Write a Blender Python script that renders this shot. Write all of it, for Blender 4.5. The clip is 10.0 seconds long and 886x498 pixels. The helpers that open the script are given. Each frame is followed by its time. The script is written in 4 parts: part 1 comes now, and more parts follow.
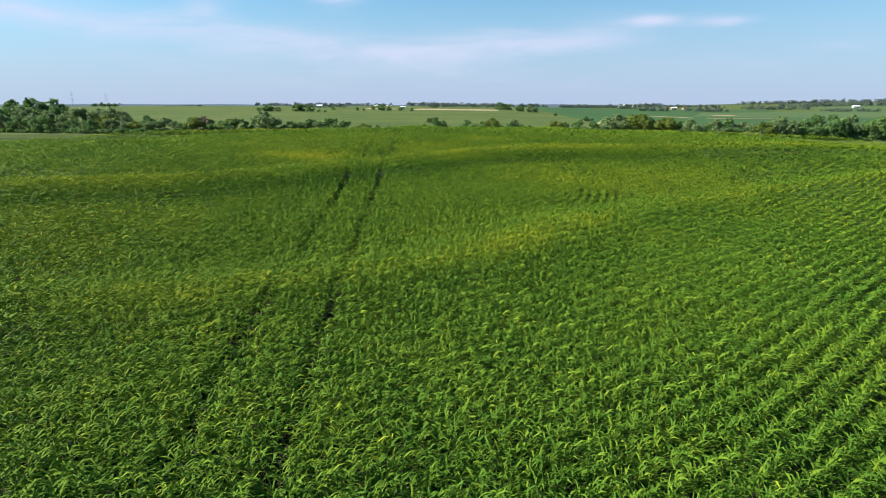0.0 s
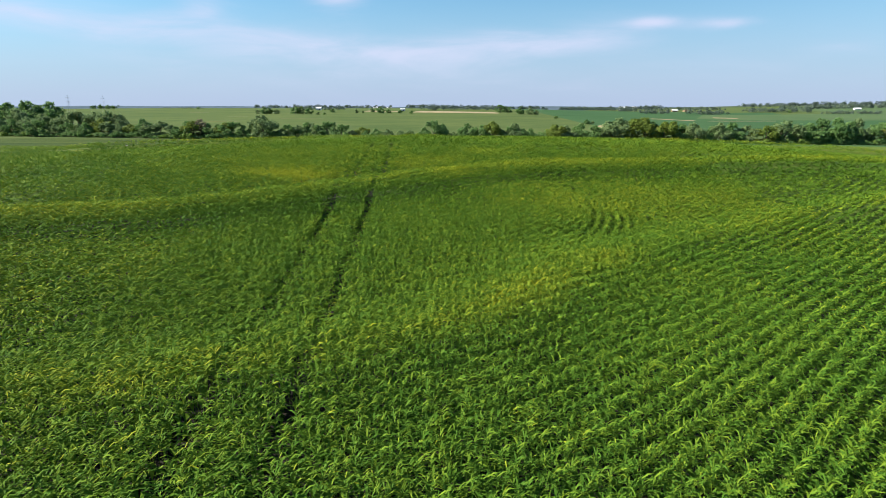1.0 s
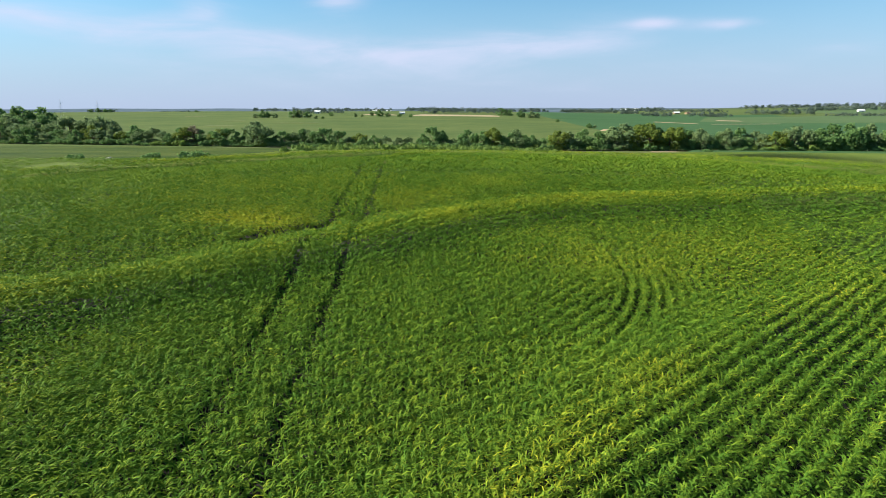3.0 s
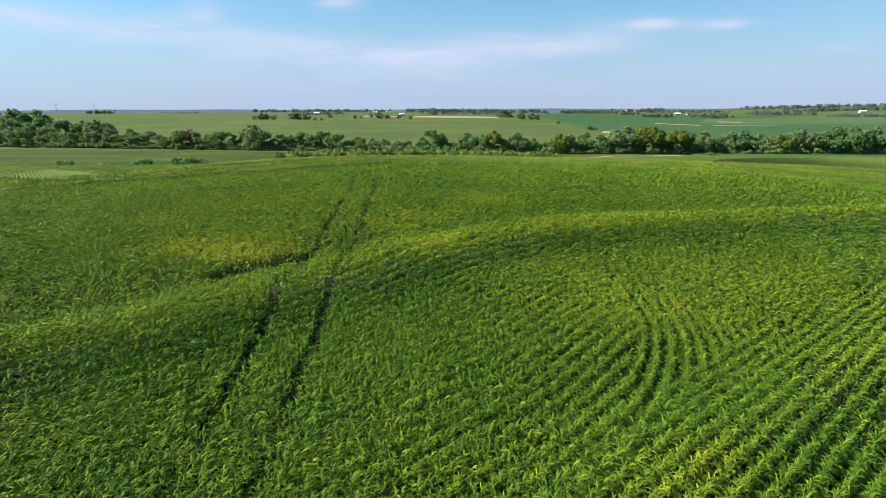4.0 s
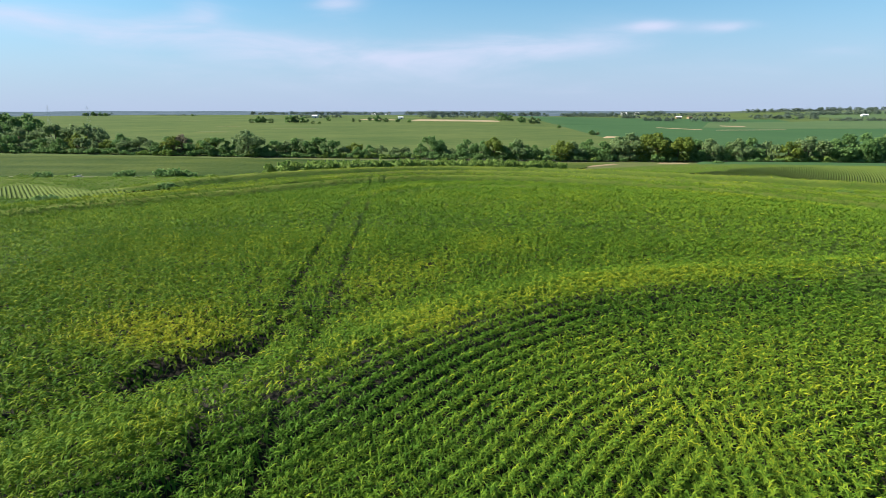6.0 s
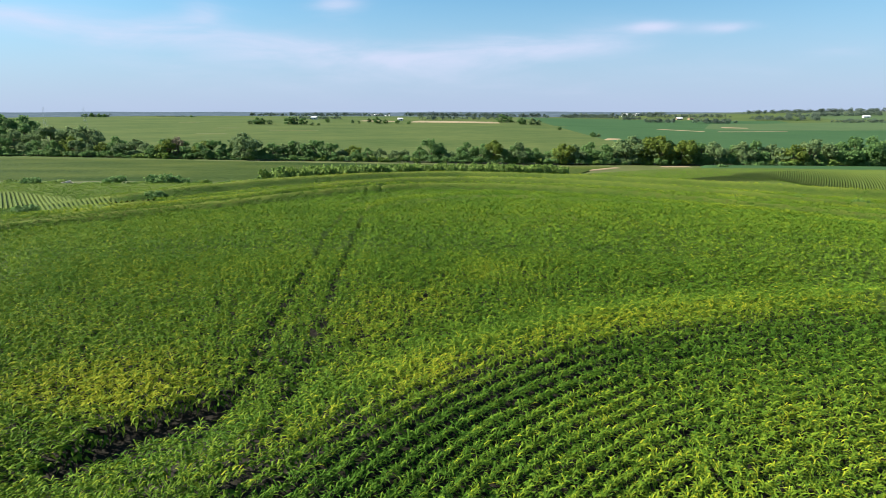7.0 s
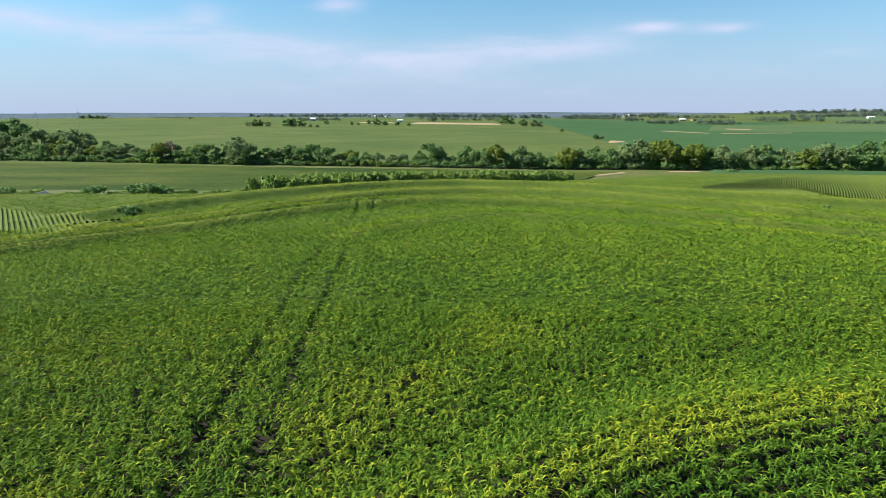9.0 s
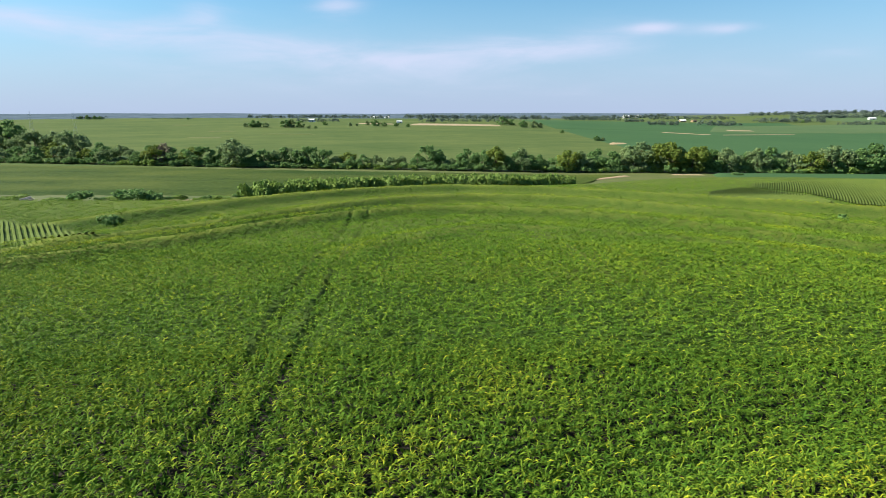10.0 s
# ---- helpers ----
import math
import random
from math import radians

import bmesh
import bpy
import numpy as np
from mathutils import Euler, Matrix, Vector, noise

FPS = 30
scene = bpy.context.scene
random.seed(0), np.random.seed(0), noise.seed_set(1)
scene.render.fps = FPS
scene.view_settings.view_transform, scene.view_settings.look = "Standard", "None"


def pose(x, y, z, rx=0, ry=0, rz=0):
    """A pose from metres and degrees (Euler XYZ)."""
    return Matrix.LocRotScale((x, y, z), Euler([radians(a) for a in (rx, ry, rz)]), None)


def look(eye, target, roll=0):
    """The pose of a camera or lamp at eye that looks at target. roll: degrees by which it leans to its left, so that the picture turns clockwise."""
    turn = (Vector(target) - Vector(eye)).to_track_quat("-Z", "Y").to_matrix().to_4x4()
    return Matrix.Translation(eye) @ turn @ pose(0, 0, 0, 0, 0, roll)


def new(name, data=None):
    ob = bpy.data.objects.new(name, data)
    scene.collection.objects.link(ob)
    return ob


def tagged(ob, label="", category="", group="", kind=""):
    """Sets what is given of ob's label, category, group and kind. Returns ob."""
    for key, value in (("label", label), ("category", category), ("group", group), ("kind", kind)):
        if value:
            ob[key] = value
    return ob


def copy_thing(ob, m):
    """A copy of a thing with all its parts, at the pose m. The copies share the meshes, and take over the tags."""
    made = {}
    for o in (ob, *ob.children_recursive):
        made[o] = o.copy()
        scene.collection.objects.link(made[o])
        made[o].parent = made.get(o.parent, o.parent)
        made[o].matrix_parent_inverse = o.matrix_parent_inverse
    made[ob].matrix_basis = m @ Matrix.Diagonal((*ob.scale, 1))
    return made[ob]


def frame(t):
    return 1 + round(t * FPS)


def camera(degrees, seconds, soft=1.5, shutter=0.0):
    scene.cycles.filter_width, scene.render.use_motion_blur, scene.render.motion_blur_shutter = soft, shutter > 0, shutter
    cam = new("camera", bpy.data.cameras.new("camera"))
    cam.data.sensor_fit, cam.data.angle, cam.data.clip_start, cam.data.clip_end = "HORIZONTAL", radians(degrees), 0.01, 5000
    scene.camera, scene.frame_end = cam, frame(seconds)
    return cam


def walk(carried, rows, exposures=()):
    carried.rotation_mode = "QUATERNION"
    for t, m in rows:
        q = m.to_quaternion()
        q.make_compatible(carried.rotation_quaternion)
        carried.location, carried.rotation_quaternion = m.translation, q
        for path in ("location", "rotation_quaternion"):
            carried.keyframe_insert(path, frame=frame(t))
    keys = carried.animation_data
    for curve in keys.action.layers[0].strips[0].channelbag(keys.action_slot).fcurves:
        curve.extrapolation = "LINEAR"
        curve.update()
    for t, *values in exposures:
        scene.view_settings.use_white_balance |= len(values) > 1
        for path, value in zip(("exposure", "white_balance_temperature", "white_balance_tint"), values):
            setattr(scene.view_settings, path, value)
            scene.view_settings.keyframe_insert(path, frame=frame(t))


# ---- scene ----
cam = camera(73.0, 10.0, soft=0.75)
PATH = [  # seconds, place, pitch, lean, turn
    (0.0, 0.003, 0.000, 9.407, -13.424, -0.022, -0.750),
    (0.5, 0.149, 2.884, 9.974, -13.309, -0.022, -0.736),
    (1.0, 0.303, 5.725, 10.515, -13.268, -0.034, -0.751),
    (1.5, 0.461, 8.517, 11.072, -13.253, -0.020, -0.761),
    (2.0, 0.633, 11.284, 11.667, -13.215, 0.030, -0.753),
    (2.5, 0.816, 14.034, 12.276, -13.167, 0.072, -0.734),
    (4.0, 1.292, 22.121, 14.134, -13.077, 0.153, -0.724),
    (4.5, 1.411, 24.782, 14.724, -13.053, 0.135, -0.755),
    (5.0, 1.526, 27.410, 15.300, -13.020, 0.124, -0.743),
    (5.5, 1.652, 30.016, 15.871, -12.975, 0.074, -0.756),
    (7.0, 2.084, 37.760, 17.408, -12.858, 0.026, -0.760),
    (7.5, 2.219, 40.336, 17.782, -12.864, 0.066, -0.730),
    (8.0, 2.341, 42.971, 18.090, -12.873, 0.066, -0.709),
    (8.5, 2.460, 45.717, 18.372, -12.833, 0.073, -0.706),
    (9.0, 2.588, 48.593, 18.675, -12.814, 0.082, -0.694),
    (9.5, 2.747, 51.581, 19.018, -12.794, 0.073, -0.712),
    (10.0, 2.932, 54.603, 19.386, -12.762, 0.051, -0.737),
]
walk(cam, [(t, pose(x, y, z, 90 + pitch, lean, turn)) for t, x, y, z, pitch, lean, turn in PATH])

# ---- world, sun, exposure ----
SUN_AZ, SUN_EL = radians(-86), radians(38)      # azimuth from +y towards +x
world = bpy.data.worlds.new("sky")
scene.world = world
world.use_nodes = True


def node(tree, kind, at=None, **props):
    n = tree.nodes.new(kind)
    for k, v in props.items():
        setattr(n, k, v)
    return n


def set_inputs(n, **values):
    for k, v in values.items():
        n.inputs[k.replace("_", " ")].default_value = v


CLOUDS = [  # bearing and height of the middle, half length, half depth, slope, density
    (-34, 7.0, 10, 1.1, -0.06, 0.50), (-22, 6.1, 11, 1.6, -0.07, 0.50), (-9, 4.9, 11, 1.7, -0.03, 0.42),
    (10, 5.7, 9, 1.3, 0.04, 0.62), (2, 5.0, 9, 1.2, 0.03, 0.40), (-8.5, 9.1, 2.4, 0.9, 0, 0.6), (19, 7.1, 2.4, 0.5, 0, 0.6), (25, 6.8, 2.6, 0.5, -0.04, 0.6),
    (34, 8.8, 5.0, 0.5, -0.08, 0.5), (33, 4.4, 2.8, 0.6, 0, 0.45), (3, 2.8, 30, 1.6, 0, 0.24), (-20, 8.2, 2.0, 1.0, 0, 0.3),
]


def build_sky():
    t = world.node_tree
    t.nodes.clear()
    out = node(t, "ShaderNodeOutputWorld")
    bg = node(t, "ShaderNodeBackground")
    sky = node(t, "ShaderNodeTexSky", sky_type="NISHITA", sun_disc=False)
    sky.sun_elevation, sky.sun_rotation = SUN_EL, SUN_AZ
    sky.air_density, sky.dust_density, sky.ozone_density = 1.0, 0.6, 1.6
    coord = node(t, "ShaderNodeTexCoord")
    split = node(t, "ShaderNodeSeparateXYZ")
    t.links.new(coord.outputs["Generated"], split.inputs[0])

    def calc(op, a, b, c=None):
        n = node(t, "ShaderNodeMath", operation=op)
        for k, v in enumerate((a, b, c)):
            if v is None:
                continue
            if isinstance(v, (int, float)):
                n.inputs[k].default_value = v
            else:
                t.links.new(v, n.inputs[k])
        return n.outputs[0]

    bearing = calc("MULTIPLY", calc("ARCTAN2", split.outputs["X"], split.outputs["Y"]), 57.2958)
    height = calc("MULTIPLY", calc("ARCSINE", split.outputs["Z"], 0.0), 57.2958)
    # streaks: soft long shapes, broken up by noise that is drawn out sideways
    comb = node(t, "ShaderNodeCombineXYZ")
    t.links.new(calc("MULTIPLY", bearing, 0.055), comb.inputs[0])
    t.links.new(calc("MULTIPLY", height, 0.26), comb.inputs[1])
    ns = node(t, "ShaderNodeTexNoise")
    set_inputs(ns, Scale=1.6, Detail=6.0, Roughness=0.55, Distortion=0.4)
    t.links.new(comb.outputs[0], ns.inputs[0])
    total = calc("MULTIPLY", calc("SUBTRACT", ns.outputs["Fac"], 0.45), 0.5)
    for az, el, length, depth, slope, dense in CLOUDS:
        dx = calc("SUBTRACT", bearing, az)
        dy = calc("SUBTRACT", calc("SUBTRACT", height, el), calc("MULTIPLY", dx, slope))
        u, v = calc("DIVIDE", dx, length), calc("DIVIDE", dy, depth)
        e = calc("ADD", calc("MULTIPLY", u, u), calc("MULTIPLY", v, v))
        shape = calc("POWER", 2.718, calc("MULTIPLY", e, -1.0))
        total = calc("MULTIPLY_ADD", calc("MULTIPLY", shape, ns.outputs["Fac"]), 1.5 * dense, total)
    cover = node(t, "ShaderNodeMapRange")
    cover.interpolation_type = "SMOOTHSTEP"
    set_inputs(cover, From_Min=0.02, From_Max=0.95, To_Min=0.0, To_Max=0.85)
    t.links.new(total, cover.inputs["Value"])
    tint = node(t, "ShaderNodeMix", data_type="RGBA", blend_type="MULTIPLY")
    tint.inputs["Factor"].default_value = 1.0
    tint.inputs["B"].default_value = (0.60, 1.02, 1.16, 1)
    t.links.new(sky.outputs[0], tint.inputs["A"])
    mist = node(t, "ShaderNodeMapRange")
    mist.interpolation_type = "SMOOTHSTEP"
    set_inputs(mist, From_Min=-1.0, From_Max=13.0, To_Min=0.9, To_Max=0.0)
    t.links.new(height, mist.inputs["Value"])
    low = node(t, "ShaderNodeMix", data_type="RGBA")
    t.links.new(mist.outputs[0], low.inputs["Factor"])
    t.links.new(tint.outputs["Result"], low.inputs["A"])
    low.inputs["B"].default_value = (3.75, 4.5, 6.4, 1)
    mix = node(t, "ShaderNodeMix", data_type="RGBA")
    t.links.new(cover.outputs[0], mix.inputs["Factor"])
    t.links.new(low.outputs["Result"], mix.inputs["A"])
    mix.inputs["B"].default_value = (5.6, 5.9, 7.6, 1)
    t.links.new(mix.outputs["Result"], bg.inputs["Color"])
    bg.inputs["Strength"].default_value = 0.05
    t.links.new(bg.outputs[0], out.inputs[0])


build_sky()
sun = new("sun", bpy.data.lights.new("sun", "SUN"))
sun.data.energy, sun.data.angle, sun.data.color = 5.0, radians(0.6), (1.0, 0.93, 0.78)
sun_dir = Vector((math.sin(SUN_AZ) * math.cos(SUN_EL), math.cos(SUN_AZ) * math.cos(SUN_EL), math.sin(SUN_EL)))
sun.matrix_world = look(sun_dir * 300, (0, 0, 0))
scene.view_settings.exposure = 1.39

rng = np.random.default_rng(7)


# ---- materials ----
def material(name, dark, light, rough=0.7, scale=1.0, fine=14.0, bump=0.0, tone=False, through_light=0.0, spread=(0.3, 0.7), spec=0.3, stretch=(1, 1, 1), bright=None):
    """Two colours mixed by coarse and fine noise; tone: the mix follows the mesh's own tone too."""
    m = bpy.data.materials.new(name)
    m.use_nodes = True
    t = m.node_tree
    bsdf = t.nodes["Principled BSDF"]
    out = t.nodes["Material Output"]
    coord = node(t, "ShaderNodeNewGeometry")
    mp = node(t, "ShaderNodeMapping")
    mp.inputs["Scale"].default_value = stretch
    t.links.new(coord.outputs["Position"], mp.inputs[0])
    big = node(t, "ShaderNodeTexNoise")
    set_inputs(big, Scale=scale, Detail=5.0, Roughness=0.6)
    small = node(t, "ShaderNodeTexNoise")
    set_inputs(small, Scale=fine, Detail=3.0, Roughness=0.6)
    t.links.new(mp.outputs[0], big.inputs[0])
    t.links.new(mp.outputs[0], small.inputs[0])
    avg = node(t, "ShaderNodeMix", data_type="FLOAT")
    avg.inputs["Factor"].default_value = 0.4
    t.links.new(big.outputs["Fac"], avg.inputs["A"])
    t.links.new(small.outputs["Fac"], avg.inputs["B"])
    rng_node = node(t, "ShaderNodeMapRange")
    set_inputs(rng_node, From_Min=spread[0], From_Max=spread[1])
    t.links.new(avg.outputs["Result"], rng_node.inputs["Value"])
    fac = rng_node.outputs[0]
    if tone:
        at = node(t, "ShaderNodeAttribute", attribute_name="tone")
        both = node(t, "ShaderNodeMath", operation="MULTIPLY_ADD", use_clamp=True)
        t.links.new(fac, both.inputs[0])
        both.inputs[1].default_value = 0.25
        t.links.new(at.outputs["Fac"], both.inputs[2])
        fac = both.outputs[0]
    mix = node(t, "ShaderNodeMix", data_type="RGBA")
    mix.inputs["A"].default_value = (*dark, 1)
    mix.inputs["B"].default_value = (*light, 1)
    t.links.new(fac, mix.inputs["Factor"])
    colour = mix.outputs["Result"]
    if bright:
        ramp = node(t, "ShaderNodeMapRange")
        set_inputs(ramp, From_Min=0.72, From_Max=1.0)
        t.links.new(fac, ramp.inputs["Value"])
        top = node(t, "ShaderNodeMix", data_type="RGBA")
        t.links.new(ramp.outputs[0], top.inputs["Factor"])
        t.links.new(colour, top.inputs["A"])
        top.inputs["B"].default_value = (*bright, 1)
        colour = top.outputs["Result"]
    t.links.new(colour, bsdf.inputs["Base Color"])
    bsdf.inputs["Roughness"].default_value = rough
    bsdf.inputs["Specular IOR Level"].default_value = spec
    if bump:
        b = node(t, "ShaderNodeBump")
        set_inputs(b, Strength=0.8, Distance=bump)
        t.links.new(avg.outputs["Result"], b.inputs["Height"])
        t.links.new(b.outputs[0], bsdf.inputs["Normal"])
    if through_light:
        tr = node(t, "ShaderNodeBsdfTranslucent")
        t.links.new(colour, tr.inputs["Color"])
        ms = node(t, "ShaderNodeMixShader")
        ms.inputs[0].default_value = through_light
        t.links.new(bsdf.outputs[0], ms.inputs[1])
        t.links.new(tr.outputs[0], ms.inputs[2])
        t.links.new(ms.outputs[0], out.inputs["Surface"])
    return m


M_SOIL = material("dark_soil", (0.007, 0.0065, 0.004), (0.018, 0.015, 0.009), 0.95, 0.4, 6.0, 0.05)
M_CORN = material("corn_leaf", (0.055, 0.126, 0.013), (0.174, 0.244, 0.018), 0.65, 0.25, 3.0, tone=True, through_light=0.16, spec=0.05, bright=(0.26, 0.285, 0.018))
# leaf green darkened, to hold the self-shadow that a closed sheet lacks
M_CANOPY_SHADED = material("corn_canopy", (0.036, 0.068, 0.010), (0.122, 0.150, 0.022), 0.9, 0.05, 2.2, 1.2, tone=True, spec=0.1)
M_ROWS = material("corn_row_top", (0.040, 0.068, 0.013), (0.098, 0.126, 0.024), 0.9, 0.3, 2.5, tone=True, spec=0.08)
M_FARCROP = material("far_crop", (0.018, 0.040, 0.008), (0.064, 0.084, 0.018), 0.9, 0.03, 1.1, 1.6, stretch=(0.45, 1, 1), spec=0.05, spread=(0.40, 0.62))
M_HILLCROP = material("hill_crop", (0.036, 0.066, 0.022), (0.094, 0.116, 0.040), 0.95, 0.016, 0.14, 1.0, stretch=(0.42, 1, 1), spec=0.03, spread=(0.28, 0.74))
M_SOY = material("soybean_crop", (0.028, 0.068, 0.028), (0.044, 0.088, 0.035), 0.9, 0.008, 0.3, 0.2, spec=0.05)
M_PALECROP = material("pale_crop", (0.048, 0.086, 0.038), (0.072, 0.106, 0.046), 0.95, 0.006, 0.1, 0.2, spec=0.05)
M_STUBBLE = material("cut_stubble", (0.20, 0.155, 0.095), (0.28, 0.22, 0.14), 0.9, 0.02, 0.3, 0.1)
M_GRASS = material("rough_grass", (0.036, 0.062, 0.010), (0.088, 0.092, 0.024), 0.9, 0.08, 1.5, 0.2)
M_DIRT = material("bare_dirt", (0.20, 0.145, 0.085), (0.29, 0.22, 0.14), 0.95, 0.1, 2.0, 0.05)
M_BARK = material("bark", (0.06, 0.045, 0.03), (0.13, 0.10, 0.07), 0.9, 0.8, 9.0, 0.03)
M_LEAF_A = material("oak_foliage", (0.066, 0.144, 0.046), (0.156, 0.255, 0.080), 0.7, 0.35, 2.0, tone=True, through_light=0.45, spec=0.15)
M_LEAF_B = material("willow_foliage", (0.096, 0.158, 0.066), (0.198, 0.268, 0.110), 0.7, 0.35, 2.0, tone=True, through_light=0.45, spec=0.15)
M_LEAF_C = material("bright_foliage", (0.074, 0.122, 0.020), (0.172, 0.215, 0.036), 0.7, 0.35, 2.0, tone=True, through_light=0.35, spec=0.15)
M_LEAF_D = material("dry_foliage", (0.085, 0.078, 0.045), (0.160, 0.130, 0.080), 0.7, 0.35, 2.0, tone=True, through_light=0.15)
M_WEED = material("weed_foliage", (0.098, 0.172, 0.034), (0.205, 0.285, 0.066), 0.7, 0.35, 2.0, tone=True, through_light=0.35, spec=0.15)
# foliage made paler and bluer, as distance haze put into the colour
M_HAZED_WOODS = material("hazed_woods_foliage", (0.066, 0.098, 0.082), (0.116, 0.152, 0.120), 0.9, 0.05, 0.5, tone=True, through_light=0.3, spec=0.05)
# farmland green dulled towards blue, standing in for haze over the far plain
M_HAZED_PLAIN = material("hazed_farmland", (0.045, 0.070, 0.050), (0.090, 0.108, 0.075), 0.95, 0.0022, 0.012, stretch=(0.5, 1, 1), spec=0.0)
M_LOG = material("weathered_log", (0.28, 0.25, 0.21), (0.52, 0.48, 0.42), 0.9, 1.0, 8.0, 0.02)
M_WHITE = material("white_metal_siding", (0.46, 0.47, 0.48), (0.62, 0.63, 0.64), 0.5, 0.3, 3.0)
M_ROOF = material("grey_metal_roof", (0.42, 0.44, 0.46), (0.62, 0.63, 0.64), 0.45, 0.3, 3.0)
M_STEEL = material("galvanised_steel", (0.35, 0.36, 0.38), (0.5, 0.5, 0.52), 0.5, 0.5, 4.0)
M_DOOR = material("dark_door", (0.05, 0.05, 0.06), (0.09, 0.09, 0.10), 0.6, 0.5, 4.0)


# ---- the lie of the land ----
KNOLLS = [  # x, y, spread, height
    (-18, 124, 80, 1.83),
    (21, 22, 35, -1.86),
    (21, 106, 35, 1.32),
    (45, 55, 25, -0.93),
    (-30, -5, 25, -1.91),
    (63, 295, 35, -1.81),
    (-45, 70, 25, 0.57),
    (60, 85, 25, 1.31),
    (0, 100, 50, 2.20),
    (30, 55, 25, -1.28),
    (-60, 145, 25, -1.15),
    (30, 124, 80, 1.53),
]
FAR_HILLS = [  # x, y, spread in x, spread in y, height
    (-620, 1450, 620, 470, 19.0),
    (60, 1020, 300, 300, 10.0),
    (1250, 1800, 560, 650, 25.0),
    (2300, 2700, 900, 700, 36.0),
    (480, 700, 220, 260, -5.0),
]


def smooth(a):
    a = np.clip(a, 0, 1)
    return a * a * (3 - 2 * a)


def spline(points, n=60, at=None):
    """A smooth line through the points, at even steps or at the given parts of its length."""
    p = np.array([points[0], *points, points[-1]], float)
    p[0], p[-1] = 2 * p[1] - p[2], 2 * p[-2] - p[-3]
    u = (np.linspace(0, 1, n) if at is None else at) * (len(points) - 1 - 1e-6)
    i = u.astype(int)
    f = (u - i)[:, None]
    a, b, c, d = p[i], p[i + 1], p[i + 2], p[i + 3]
    return 0.5 * (2 * b + (c - a) * f + (2 * a - 5 * b + 4 * c - d) * f ** 2 + (3 * b - a - 3 * c + d) * f ** 3)


def off_line(x, y, line):
    """Signed distance from a line of points (plus: on its left), and how far along the nearest place is."""
    best = np.full(x.shape, 1e9)
    side = np.zeros(x.shape)
    along = np.zeros(x.shape)
    for k in range(len(line) - 1):
        a, d = line[k], line[k + 1] - line[k]
        length = math.hypot(*d)
        u = np.clip(((x - a[0]) * d[0] + (y - a[1]) * d[1]) / length ** 2, 0, 1)
        ex, ey = x - a[0] - u * d[0], y - a[1] - u * d[1]
        dist = np.hypot(ex, ey)
        near = dist < best
        best = np.where(near, dist, best)
        side = np.where(near, np.sign(d[0] * ey - d[1] * ex), side)
        along = np.where(near, (k + u) / (len(line) - 1), along)
    return best * side, along


TERRACE_A = spline([(-70, 12), (-40, 16), (-17, 22), (-5, 26), (1, 30), (8, 38), (13, 43.5), (22, 50), (36, 58), (60, 66), (90, 70)])
TERRACE_B = spline([(-90, 26), (-60, 34), (-31, 42.5), (-20, 46.3), (-14.2, 50.2), (-8.2, 56.6), (-4.0, 60.7), (0.6, 65.2), (6, 69.6), (12.5, 73.2), (22, 76.4), (40, 79.2), (60, 81), (95, 80)])
TERRACE_C = spline([(-90, 82), (-62, 104), (-44, 118), (-32, 131), (-16, 150), (-4, 160), (10, 163), (24, 159), (36.6, 151), (46.5, 140), (59, 127), (82, 108), (120, 88)])
TERRACE_D = spline([(-90, 108), (-56, 126), (-36, 143), (-22, 161), (-6, 184), (10, 195), (25, 195), (40, 188), (54, 175), (64, 165.5), (77, 150), (105, 124), (150, 100)])
TERRACE_E = spline([(-9, 113), (0, 128), (11, 139), (24, 136), (40, 126), (62, 108)])
TERRACE_F = spline([(-80, 150), (-55, 165), (-37, 186), (-24, 204), (-10, 220), (12, 232), (40, 228), (70, 205), (110, 178), (160, 160)])
RIDGES = [(TERRACE_A, 0.55, 2.0), (TERRACE_B, 0.95, 2.2), (TERRACE_C, 1.6, 2.2), (TERRACE_D, 1.8, 2.4), (TERRACE_E, 0.6, 2.0), (TERRACE_F, 2.0, 2.8)]


def ground(x, y):
    x, y = np.asarray(x, float), np.asarray(y, float)
    near = 0.53 + (-0.92) * x / 100 + (-2.75) * y / 100
    for cx, cy, s, h in KNOLLS:
        near = near + h * np.exp(-((x - cx) ** 2 + (y - cy) ** 2) / (2 * s * s))
    r = np.hypot(x, y)
    far = -10.0 - 8.0 * smooth((r - 1700) / 1500)
    for cx, cy, sx, sy, h in FAR_HILLS:
        far = far + h * np.exp(-((x - cx) / sx) ** 2 / 2 - ((y - cy) / sy) ** 2 / 2)
    w = smooth((r - 330) / 240)
    z = near * (1 - w) + far * w
    box = (np.abs(x) < 170) & (y > 0) & (y < 260)
    if np.any(box):
        bx, by = x[box], y[box]
        add = np.zeros(bx.shape)
        for line, h, s in RIDGES:
            d, u = off_line(bx, by, line)
            add += h * np.exp(-d * d / (2 * s * s)) * smooth(np.minimum(u, 1 - u) * 8) - 0.35 * h * np.exp(-(d - 2.6 * s) ** 2 / (2 * s * s)) * smooth(np.minimum(u, 1 - u) * 8)
        z = z.copy()
        z[box] += add
    return z


def ground_at(x, y):
    return float(ground(np.array([x]), np.array([y]))[0])


